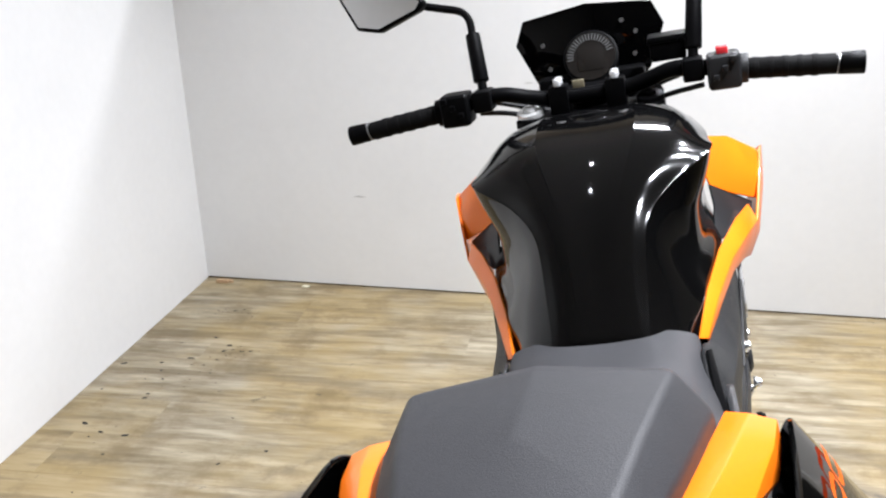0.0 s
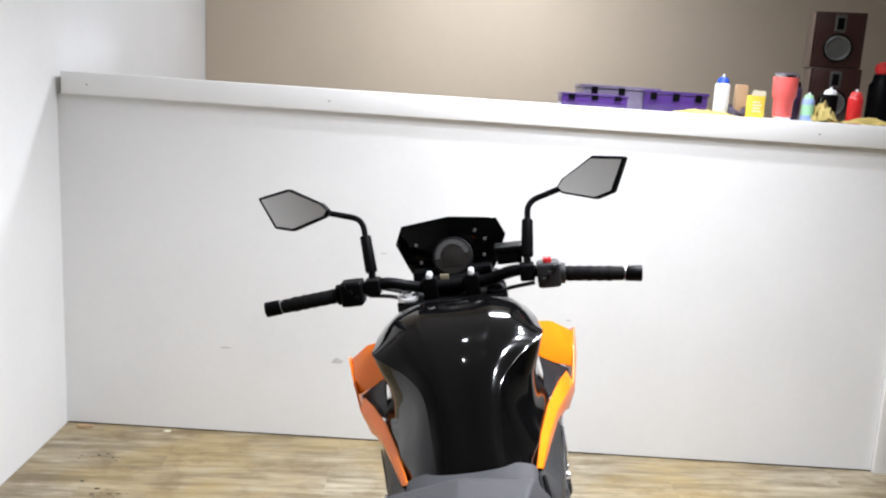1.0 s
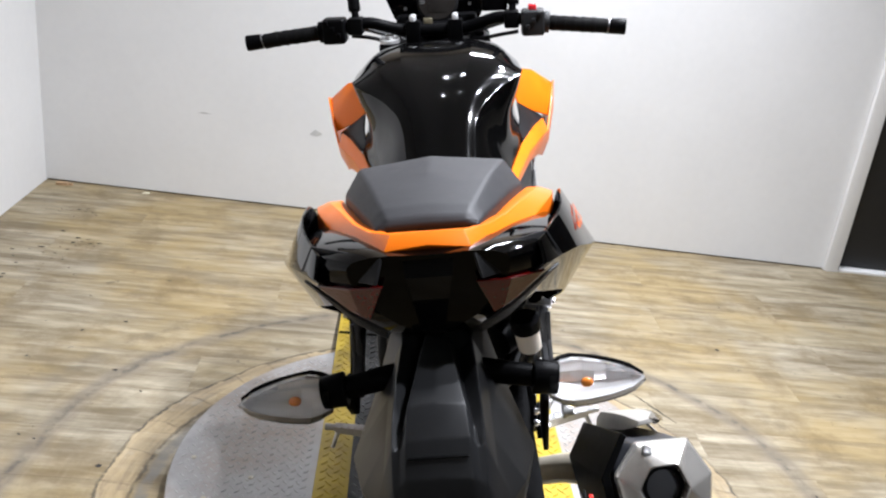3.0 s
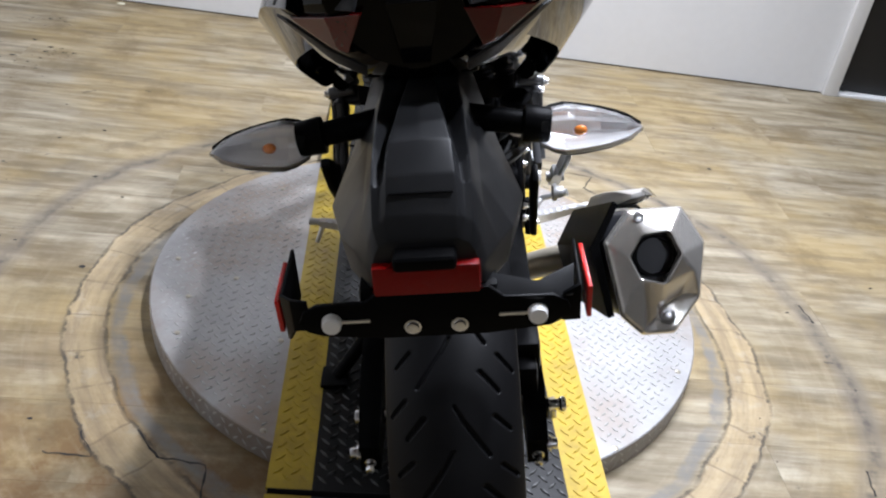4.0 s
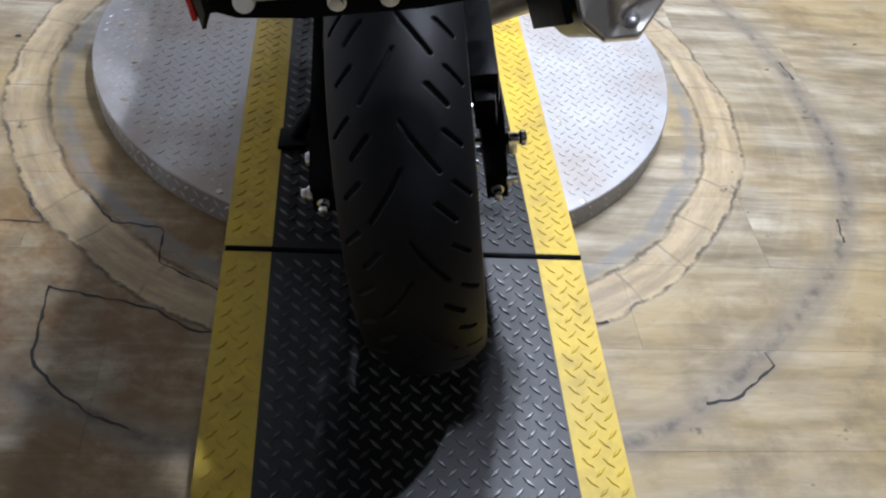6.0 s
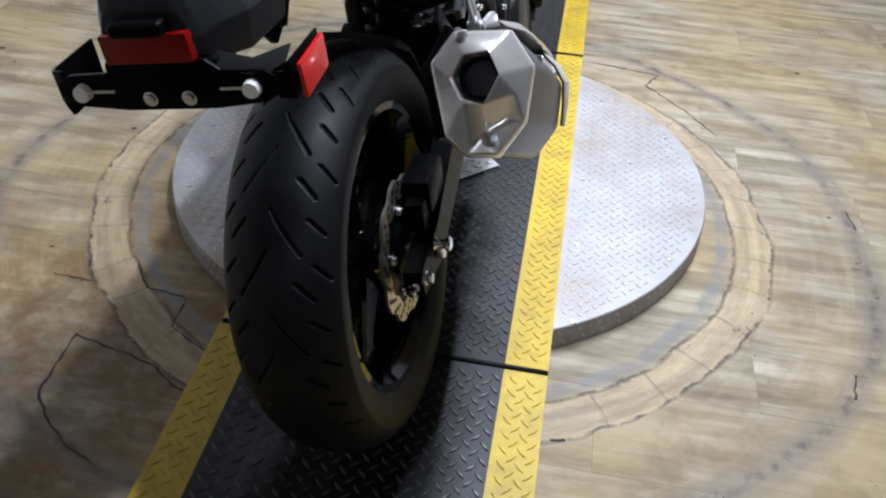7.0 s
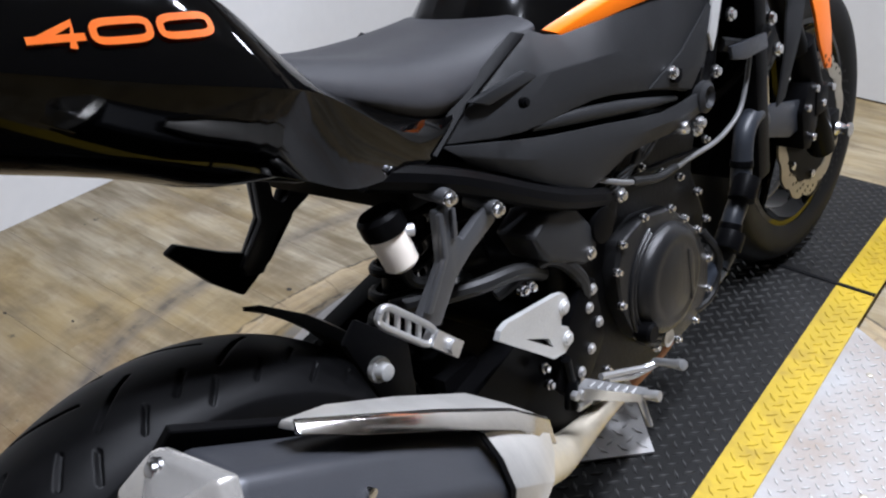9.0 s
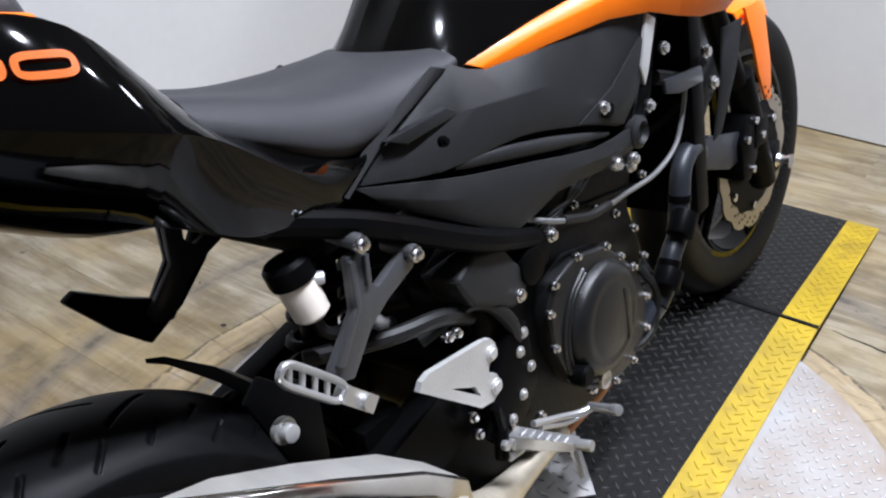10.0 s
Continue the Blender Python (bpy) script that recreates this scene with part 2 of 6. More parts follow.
    band = math2("MULTIPLY", ramp(rw, 0.636, 0.642), ramp(rw, 0.712, 0.718, 1.0, 0.0))
    grainy = noise3(geo.outputs["Position"], 90.0, 4)
    turn = math2("ARCTAN2", dy, dx)
    polar = N("ShaderNodeCombineXYZ")
    K(math2("MULTIPLY", r, 34.0), polar.inputs[0])
    K(math2("MULTIPLY", turn, 2.6), polar.inputs[1])
    arcs_ = noise3(polar.outputs[0], 1.0, 6, 0.65)
    near = ramp(r, 0.85, 1.15, 1.0, 0.0)
    col = blend(math2("MULTIPLY", near, ramp(arcs_, 0.52, 0.70, 0.0, 0.30)), col, (0.15, 0.118, 0.075))
    col = blend(math2("MULTIPLY", near, ramp(arcs_, 0.34, 0.46, 0.14, 0.0)), col, (0.46, 0.40, 0.29))
    bare = blend(grainy, (0.34, 0.245, 0.12), (0.50, 0.40, 0.245))
    bare = blend(ramp(arcs_, 0.40, 0.62), bare, (0.24, 0.185, 0.115))
    bare = blend(ramp(fray, 0.55, 0.75), bare, (0.42, 0.37, 0.28))
    col = blend(math2("MULTIPLY", band, 0.72), col, bare)
    seam = math2("PINGPONG", math2("MULTIPLY_ADD", wob, 0.25, turn), 0.085)
    col = blend(math2("MULTIPLY", band, math2("MULTIPLY", ramp(seam, 0.0, 0.006, 1.0, 0.0), ramp(fray, 0.35, 0.55, 0.0, 0.55))), col, (0.09, 0.065, 0.04))
    for rad, wid, amt in ((0.639, 0.006, 0.65), (0.715, 0.005, 0.75)):
        d = math2("ABSOLUTE", math2("SUBTRACT", rw, rad), 0)
        f = math2("MULTIPLY", ramp(d, wid * 0.3, wid, 1.0, 0.0), math2("MULTIPLY", ramp(fray, 0.3, 0.55), amt))
        col = blend(f, col, (0.03, 0.026, 0.022))
    # grey glue track inside the ring and a scuffed track outside it
    d = math2("ABSOLUTE", math2("SUBTRACT", rw, 0.615), 0)
    col = blend(math2("MULTIPLY", ramp(d, 0.008, 0.018, 1.0, 0.0), ramp(fray, 0.35, 0.6, 0.25, 0.8)), col, (0.165, 0.160, 0.150))
    r3 = math2("MULTIPLY_ADD", wob, 0.09, math2("SUBTRACT", r, 0.045))
    d = math2("ABSOLUTE", math2("SUBTRACT", r3, 0.91), 0)
    col = blend(math2("MULTIPLY", ramp(d, 0.014, 0.040, 1.0, 0.0), ramp(arcs_, 0.30, 0.62, 0.30, 0.72)), col, (0.165, 0.140, 0.110))
    col = blend(math2("MULTIPLY", ramp(d, 0.003, 0.014, 1.0, 0.0), ramp(fray, 0.42, 0.62, 0.0, 0.75)), col, (0.075, 0.066, 0.056))
    d2 = math2("ABSOLUTE", math2("SUBTRACT", r3, 1.02), 0)
    col = blend(math2("MULTIPLY", ramp(d2, 0.0, 0.03, 1.0, 0.0), ramp(fray, 0.35, 0.75, 0.0, 0.4)), col, (0.10, 0.085, 0.07))
    # dark scuffs and specks
    sp = noise3(geo.outputs["Position"], 13.0, 8, 0.7)
    col = blend(ramp(sp, 0.645, 0.70, 0.0, 0.8), col, (0.045, 0.04, 0.035))
    K(col, b.inputs["Base Color"])
    K(ramp(streak, 0.3, 0.7, 0.68, 0.50), b.inputs["Roughness"])
    b.inputs["Specular IOR Level"].default_value = 0.3
    bp = N("ShaderNodeBump")
    bp.inputs["Strength"].default_value, bp.inputs["Distance"].default_value = 0.18, 0.002
    K(math2("ADD", fine, math2("MULTIPLY", band, -0.8)), bp.inputs["Height"])
    K(bp.outputs[0], b.inputs["Normal"])
    return m


FLOOR = floor_material()


# ---- mesh helpers ----
def mesh_of(name, bm, mats, smooth=True, angle=35):
    bmesh.ops.recalc_face_normals(bm, faces=bm.faces)
    me = bpy.data.meshes.new(name)
    bm.to_mesh(me)
    bm.free()
    for m in mats if isinstance(mats, (list, tuple)) else [mats]:
        me.materials.append(m)
    if smooth:
        me.shade_smooth()
        me.set_sharp_from_angle(angle=radians(angle))
    return me


def part(name, bm, mat, parent=None, label="", angle=35):
    ob = new(name, mesh_of(name, bm, mat, True, angle))
    if parent is not None:
        ob.parent = parent
    if label:
        tagged(ob, label)
    return ob


def thing(name, label, category, m=None, group=""):
    ob = new(name)
    ob.empty_display_size = 0.1
    if m is not None:
        ob.matrix_world = m
    return tagged(ob, label, category, group)


def bevelled(bm, width, segs=2, angle=30):
    edges = [e for e in bm.edges if len(e.link_faces) == 2 and e.calc_face_angle(0) > radians(angle)]
    if edges and width > 0:
        bmesh.ops.bevel(bm, geom=edges, offset=width, segments=segs, profile=0.6, affect="EDGES", clamp_overlap=True)
    return bm


def box(x0, x1, y0, y1, z0, z1, bev=0.0, segs=2):
    bm = bmesh.new()
    bmesh.ops.create_cube(bm, size=1)
    bmesh.ops.transform(bm, verts=bm.verts, matrix=Matrix.Translation(((x0 + x1) / 2, (y0 + y1) / 2, (z0 + z1) / 2)) @ Matrix.Diagonal((x1 - x0, y1 - y0, z1 - z0, 1)))
    return bevelled(bm, bev, segs)


def joined(*parts):
    bm = bmesh.new()
    for p in parts:
        me = bpy.data.meshes.new("tmp")
        p.to_mesh(me)
        p.free()
        bm.from_mesh(me)
        bpy.data.meshes.remove(me)
    return bm


def moved(bm, m):
    bmesh.ops.transform(bm, verts=bm.verts, matrix=m)
    return bm


def frame_to(a, b):
    """A matrix that carries z onto the way from a to b, at a."""
    way = Vector(b) - Vector(a)
    return Matrix.Translation(a) @ way.to_track_quat("Z", "Y").to_matrix().to_4x4()


def rod(a, b, r0, r1=None, seg=16, bev=0.0):
    bm = bmesh.new()
    L = (Vector(b) - Vector(a)).length
    bmesh.ops.create_cone(bm, cap_ends=True, segments=seg, radius1=r0, radius2=r0 if r1 is None else r1, depth=L)
    moved(bm, Matrix.Translation((0, 0, L / 2)))
    bevelled(bm, bev, 2, 50)
    return moved(bm, frame_to(a, b))


def lathe(profile, a, b, seg=48, closed=False):
    """profile: (distance from a along the axis, radius)."""
    bm = bmesh.new()
    rings = [[bm.verts.new((r * math.cos(k * math.tau / seg), r * math.sin(k * math.tau / seg), h)) for k in range(seg)] for h, r in profile]
    pairs = list(zip(rings, rings[1:])) + ([(rings[-1], rings[0])] if closed else [])
    for p, q in pairs:
        for k in range(seg):
            bm.faces.new((p[k], p[(k + 1) % seg], q[(k + 1) % seg], q[k]))
    if not closed:
        bm.faces.new(rings[0][::-1])
        bm.faces.new(rings[-1])
    return moved(bm, frame_to(a, b))


def spline(points, n):
    """Catmull-Rom through points, n steps a span."""
    P = [Vector(p) for p in points]
    P = [2 * P[0] - P[1]] + P + [2 * P[-1] - P[-2]]
    out = []
    for a, b, c, d in zip(P, P[1:], P[2:], P[3:]):
        for k in range(n):
            t = k / n
            out.append(0.5 * (2 * b + (c - a) * t + (2 * a - 5 * b + 4 * c - d) * t * t + (3 * b - a - 3 * c + d) * t ** 3))
    return out + [P[-2]]


def tube(points, r, seg=10, n=6, caps=True):
    pts = spline(points, n) if n > 1 else [Vector(p) for p in points]
    bm = bmesh.new()
    rings, up = [], Vector((0.13, 0.21, 0.97))
    for i, p in enumerate(pts):
        way = (pts[min(i + 1, len(pts) - 1)] - pts[max(i - 1, 0)]).normalized()
        side = way.cross(up).normalized()
        up = side.cross(way)
        rad = r(i / (len(pts) - 1)) if callable(r) else r
        rings.append([bm.verts.new(p + rad * (math.cos(k * math.tau / seg) * side + math.sin(k * math.tau / seg) * up)) for k in range(seg)])
    for p, q in zip(rings, rings[1:]):
        for k in range(seg):
            bm.faces.new((p[k], p[(k + 1) % seg], q[(k + 1) % seg], q[k]))
    if caps:
        bm.faces.new(rings[0][::-1])
        bm.faces.new(rings[-1])
    return bm


def prism(outline, lo, hi, axis="x", bev=0.002, segs=2):
    """A flat plate: an outline of (u, v), from lo to hi along the axis; axis x: (y, z), y: (x, z), z: (x, y)."""
    bm = bmesh.new()
    spot = {"x": lambda u, v, w: (w, u, v), "y": lambda u, v, w: (u, w, v), "z": lambda u, v, w: (u, v, w)}[axis]
    lower = [bm.verts.new(spot(u, v, lo)) for u, v in outline]
    upper = [bm.verts.new(spot(u, v, hi)) for u, v in outline]
    bm.faces.new(lower)
    bm.faces.new(upper[::-1])
    for k in range(len(outline)):
        j = (k + 1) % len(outline)
        bm.faces.new((lower[k], lower[j], upper[j], upper[k]))
    bmesh.ops.recalc_face_normals(bm, faces=bm.faces)
    return bevelled(bm, bev, segs)


def shell(corners, thick, bev=0.002):
    """A bent panel through rows of corners (a grid of points), given thickness inwards along x."""
    bm = bmesh.new()
    grid = [[bm.verts.new(p) for p in row] for row in corners]
    for a, b in zip(grid, grid[1:]):
        for k in range(len(a) - 1):
            bm.faces.new((a[k], a[k + 1], b[k + 1], b[k]))
    bmesh.ops.recalc_face_normals(bm, faces=bm.faces)
    bmesh.ops.solidify(bm, geom=bm.faces[:], thickness=thick)
    bmesh.ops.recalc_face_normals(bm, faces=bm.faces)
    return bevelled(bm, bev, 2, 25)


def loft(sections, ny=6, nx=5, close=True):
    """A smooth skin through rings of points; every ring has the same number of points, and runs from one side over the top to the other."""
    rows = [spline(s, nx) for s in sections]
    cols = [spline(c, ny) for c in zip(*rows)]
    bm = bmesh.new()
    grid = [[bm.verts.new(p) for p in col] for col in cols]
    for a, b in zip(grid, grid[1:]):
        for k in range(len(a) - 1):
            bm.faces.new((a[k], a[k + 1], b[k + 1], b[k]))
    if close:
        bm.faces.new([g[0] for g in grid])
        bm.faces.new([g[-1] for g in grid][::-1])
        for k in range(len(grid[0]) - 1):
            bm.faces.new((grid[0][k], grid[-1][k], grid[-1][k + 1], grid[0][k + 1]))
    bmesh.ops.recalc_face_normals(bm, faces=bm.faces)
    return bm


def full(y, half):
    """A ring at y from a right-hand half outline (x, z) that starts at the middle."""
    return [(-x, y, z) for x, z in half[::-1]] + [(x, y, z) for x, z in half[1:]]


def bolt(parent, p, way, r=0.007, h=0.006, mat=None, name="bolt", hexa=False):
    a = Vector(p)
    w = Vector(way).normalized()
    bm = joined(rod(a - w * 0.004, a + w * 0.0015, r * 1.35, seg=14, bev=0.0004), rod(a, a + w * h, r, r * 0.9, seg=6 if hexa else 14, bev=r * 0.12))
    return part(name, bm, mat or ZINC, parent)


# ---- the room ----
def structure(name, bm, mat, label):
    return tagged(part(name, bm, mat), label, "", "", "structure")


NORTH = Matrix.Translation((-1.487, 2.38, 0)) @ Matrix.Rotation(radians(-3.9), 4, "Z")  # along the half wall, from the corner
LEDGE = 1.315
SLOPE = NORTH @ Matrix.Translation((0, 0, 0.030)) @ Matrix.Rotation(radians(1.03), 4, "Y")  # the ledge falls a little towards the door

wall_w = structure("wall_west", box(-1.60, -1.482, -6.4, 4.75, 0, 2.9), WALL, "plain white painted side wall")
wall_n = structure("wall_north_half", moved(box(0.0, 3.095, 0.0, 0.10, 0.006, 1.265), NORTH), WALL, "white painted half wall behind the motorcycle")
# solid black strip that paints the shade of the gap under the wall
structure("gap_shade", moved(box(0.0, 3.095, 0.012, 0.088, 0, 0.005), NORTH), BLACK, "black strip for the shade in the gap under the half wall")
structure("trim_ledge_face", moved(box(0.004, 3.24, -0.018, -0.001, 1.236, LEDGE, 0.003), SLOPE), TRIM, "white fascia board along the ledge")
structure("ledge", moved(box(0.004, 3.24, -0.001, 0.62, 1.297, LEDGE - 0.003), SLOPE), TRIM, "white ledge on top of the half wall")
structure("wall_north_upper", box(-1.48, 4.6, 4.62, 4.75, 0, 2.9), BEIGE, "beige painted wall beyond the ledge")
# out of view from here to the ceiling, added to shape bounce and reflections
structure("wall_west_end", box(-1.60, -1.482, -7.0, -6.402, 0, 2.9), GREY_WALL, "unseen grey wall closing the room")
structure("wall_east", box(4.6, 4.72, -7.0, 4.75, 0, 2.9), UNSEEN_DARK_WALL, "unseen wall, darkened to cut bounce and reflections")
structure("wall_south", box(-1.6, 4.72, -7.12, -7.002, 0, 2.9), GREY_WALL, "unseen grey wall closing the room")
structure("ceiling", box(-1.6, 4.72, -7.12, 4.75, 2.902, 3.0), CEIL, "plain light ceiling")
structure("door_casing", moved(joined(box(3.097, 3.152, -0.018, 0.12, 0.0, 2.10, 0.003), box(3.152, 4.02, -0.018, 0.12, 2.04, 2.10, 0.003)), NORTH), TRIM, "white door casing at the end of the half wall")
door = structure("door_1", moved(box(3.153, 4.02, 0.03, 0.07, 0.012, 2.035, 0.002), NORTH), DARK_DOOR, "closed black door in a white casing")
structure("door_sill", moved(box(3.153, 4.02, -0.01, 0.12, 0.0, 0.010, 0.001), NORTH), TRIM, "pale door sill strip")
structure("wall_north_end", moved(box(4.02, 6.05, 0.0, 0.10, 0, 2.9), NORTH), WALL, "plain white painted wall beside the door")

# ---- floor: one base with planks as its pieces ----
floor_base = structure("floor", box(-1.6, 4.72, -7.12, 4.75, -0.12, -0.004), FLOOR, "worn grey-beige wood-look vinyl plank floor")


# ---- turntable ----
TC = Vector((0.020, 0.608))
DISC_R, DISC_H = 0.572, 0.048
table = thing("turntable", "low round tread plate turntable with a dark yellow-edged drive-over strip", "turntable")


def lozenges(inside, pitch, z, length=0.027, width=0.0075, height=0.0017, normal_side=None, phase=(0, 0)):
    """The raised bars of tread plate, alternating by quarter turns, joined into one mesh."""
    v, f = [], []
    n = int(2.6 / pitch)
    for i in range(-n, n):
        for j in range(-n, n):
            x, y = phase[0] + (i - j) * pitch * 0.7071, phase[1] + (i + j) * pitch * 0.7071
            if not inside(x, y):
                continue
            a = radians(45 if (i + j) % 2 else -45)
            c, s = math.cos(a), math.sin(a)
            base = len(v)
            for px, py, pz in ((-length / 2, 0, 0), (0, -width / 2, 0), (length / 2, 0, 0), (0, width / 2, 0), (-length * 0.32, 0, height), (0, -width * 0.2, height), (length * 0.32, 0, height), (0, width * 0.2, height)):
                v.append((x + px * c - py * s, y + px * s + py * c, z + pz))
            for k in range(4):
                m = (k + 1) % 4
                f.append((base + k, base + m, base + 4 + m, base + 4 + k))
            f.append((base + 4, base + 5, base + 6, base + 7))
    return v, f


def lozenge_part(name, data, mat, parent):
    me = bpy.data.meshes.new(name)
    me.from_pydata(data[0], [], data[1])
    me.materials.append(mat)
    ob = new(name, me)
    ob.parent = parent
    return tagged(ob, kind="stuff")


def in_disc(x, y):
    return math.hypot(x - TC.x, y - TC.y) < DISC_R - 0.018 and not (-0.262 < x < 0.312)


disc_top = part("disc", lathe([(0.0, DISC_R), (DISC_H - 0.002, DISC_R), (DISC_H, DISC_R - 0.002)], (TC.x, TC.y, 0.0), (TC.x, TC.y, 1), 128), PLATE, table, "scuffed bright aluminium tread plate disc")
lozenge_part("tread_pattern", lozenges(in_disc, 0.0185, DISC_H - 0.0002, 0.0168, 0.0052, 0.0014, phase=(0.004, 0.002)), PLATE_BAR_GLINT, disc_top)


def rim_lozenges():
    """Raised bars round the disc's upright rim."""
    v, f = [], []
    for i in range(174):
        for j in range(2):
            a0 = math.tau * (i + 0.5 * j) / 174
            zc = 0.013 + 0.021 * j
            tilt = radians(45 if (i + j) % 2 else -45)
            base = len(v)
            for u, w, h in ((-0.0105, 0, 0), (0, -0.003, 0), (0.0105, 0, 0), (0, 0.003, 0), (-0.0034, 0, 1), (0, -0.0007, 1), (0.0034, 0, 1), (0, 0.0007, 1)):
                uu, ww = u * math.cos(tilt) - w * math.sin(tilt), u * math.sin(tilt) + w * math.cos(tilt)
                r, a = DISC_R - 0.0003 + 0.0013 * h, a0 + uu / DISC_R
                v.append((TC.x + r * math.cos(a), TC.y + r * math.sin(a), zc + ww))
            for k in range(4):
                m = (k + 1) % 4
                f.append((base + k, base + m, base + 4 + m, base + 4 + k))
            f.append((base + 4, base + 5, base + 6, base + 7))
    return v, f


lozenge_part("rim_pattern", rim_lozenges(), PLATE_BAR_GLINT, disc_top)
for bx, by in ((-0.381, 0.559), (-0.51, 0.614), (-0.46, 0.369), (-0.268, 0.368), (-0.463, 0.485), (-0.27, 0.13), (0.329, 0.366), (0.509, 0.36), (0.512, 0.834), (0.329, 0.602), (0.335, 0.14), (-0.33, 0.95), (0.36, 0.98), (0.43, 0.7)):
    bolt(table, (bx, by, DISC_H), (0, 0, 1), 0.0042, 0.0022, DISC, "deck_bolt", True)

SX0, SX1, BAND, ST = -0.250, 0.302, 0.071, 0.052  # strip edges, yellow band, top of the strip
SPANS = ((-0.62, -0.006), (0.006, 1.211), (1.223, 1.745))


def drop(y):
    """Height of the strip's top: flat over the disc, falling along the two ramps."""
    if y < 0:
        return ST - 0.030 * (-y) / 0.62
    return ST if y < 1.217 else ST - 0.036 * (y - 1.217) / 0.53


def strip_plate(x0, x1, y0, y1, thick=0.006):
    bm = bmesh.new()
    lo = [bm.verts.new((x, y, drop(y) - thick)) for x, y in ((x0, y0), (x1, y0), (x1, y1), (x0, y1))]
    hi = [bm.verts.new((x, y, drop(y))) for x, y in ((x0, y0), (x1, y0), (x1, y1), (x0, y1))]
    bm.faces.new(lo[::-1])
    bm.faces.new(hi)
    for k in range(4):
        j = (k + 1) % 4
        bm.faces.new((lo[k], lo[j], hi[j], hi[k]))
    return bevelled(bm, 0.001, 1)


def tilted(data):
    return [(x, y, z + drop(y)) for x, y, z in data[0]], data[1]


for y0, y1 in SPANS:
    mid = part("deck_plate", strip_plate(SX0 + BAND, SX1 - BAND, y0, y1), DECK, table, "dark steel tread plate between yellow edges")
    lozenge_part("tread_pattern", tilted(lozenges(lambda x, y: SX0 + BAND + 0.008 < x < SX1 - BAND - 0.008 and y0 + 0.01 < y < y1 - 0.01, 0.0195, -0.0003, 0.0235, 0.0062, 0.0030)), WORN_GLINT, mid)
    for x0, x1 in ((SX0, SX0 + BAND), (SX1 - BAND, SX1)):
        side = part("edge_band", strip_plate(x0, x1, y0, y1), YELLOW, table, "worn yellow painted edge band")
        lozenge_part("tread_pattern", tilted(lozenges(lambda x, y: x0 + 0.004 < x < x1 - 0.004 and y0 + 0.008 < y < y1 - 0.008, 0.0195, -0.0003, 0.0235, 0.0062, 0.0020)), YELLOW, side)
corner, along, across = Vector((0.148, 0.597, 0)), Vector((-0.66, 0.75, 0)), Vector((-0.70, -0.714, 0))
bm = bmesh.new()
lo = [bm.verts.new(corner + along * a + across * c + Vector((0, 0, ST + 0.0028))) for a, c in ((0, 0), (0.20, 0), (0.20, 0.20), (0, 0.20))]
hi = [bm.verts.new(q.co + Vector((0, 0, 0.0035))) for q in lo]
bm.faces.new(lo[::-1])
bm.faces.new(hi)
for k in range(4):
    bm.faces.new((lo[k], lo[(k + 1) % 4], hi[(k + 1) % 4], hi[k]))
loose = part("centre_plate", bevelled(bm, 0.0008, 1), PLATE, table, "bright tread plate patch on the dark strip")
bars = lozenges(lambda x, y: 0.008 < x < 0.192 and 0.008 < y < 0.192, 0.0225, 0.0, 0.024, 0.0075, 0.0022)
turned = [tuple(corner + along * x + across * y + Vector((0, 0, ST + 0.0062 + z))) for x, y, z in bars[0]]
lozenge_part("tread_pattern", (turned, bars[1]), PLATE_BAR_GLINT, loose)
for y in (0.0, 1.217):
    part("hinge_rod", rod((SX0 + 0.003, y, ST - 0.002), (SX1, y, ST - 0.002), 0.0058, seg=12, bev=0.001), SATIN, table, "black hinge rod across the strip")
for x0, x1 in ((SX0 + 0.03, SX0 + 0.06), (SX1 - 0.06, SX1 - 0.03)):
    for y0, y1 in (SPANS[0], SPANS[2]):
        bm = bmesh.new()
        ring = [(x, y, z) for x in (x0, x1) for y, z in ((y0, 0.0), (y1, 0.0), (y1, drop(y1) - 0.006), (y0, drop(y0) - 0.006))]
        vs = [bm.verts.new(p) for p in ring]
        for q in ((0, 1, 2, 3), (7, 6, 5, 4), (0, 4, 5, 1), (1, 5, 6, 2), (2, 6, 7, 3), (3, 7, 4, 0)):
            bm.faces.new([vs[k] for k in q])
        part("ramp_runner", bm, SATIN, table)


# ---- the motorcycle, leaning on its side stand; x to its right, y ahead of the rear axle, z up from the deck ----
BIKE = pose(0.052, -0.115, 0.052, 0, 0, -2.1) @ pose(0, 0, 0, 0, -10.8, 0)
bike = thing("motorcycle", "orange and gloss black motorcycle leaning on its side stand", "motorcycle", BIKE)
X = Vector((1, 0, 0))
RW, FW = Vector((0.008, 0.020, 0.278)), Vector((-0.013, 1.400, 0.279))


def steer(bm, deg=-3.5):
    """Turns a part about the steering axis."""
    p, d = Vector((0, 1.462, 0)), Vector((0, -0.4147, 0.91))
    return moved(bm, Matrix.Translation(p) @ Matrix.Rotation(radians(deg), 4, d) @ Matrix.Translation(-p))


def skin(rings, caps=(True, True)):
    bm = bmesh.new()
    rows = [[bm.verts.new(p) for p in r] for r in rings]
    for a, b in zip(rows, rows[1:]):
        for k in range(len(a)):
            j = (k + 1) % len(a)
            bm.faces.new((a[k], a[j], b[j], b[k]))
    if caps[0]:
        bm.faces.new(rows[0][::-1])
    if caps[1]:
        bm.faces.new(rows[-1])
    bmesh.ops.recalc_face_normals(bm, faces=bm.faces)
    return bm


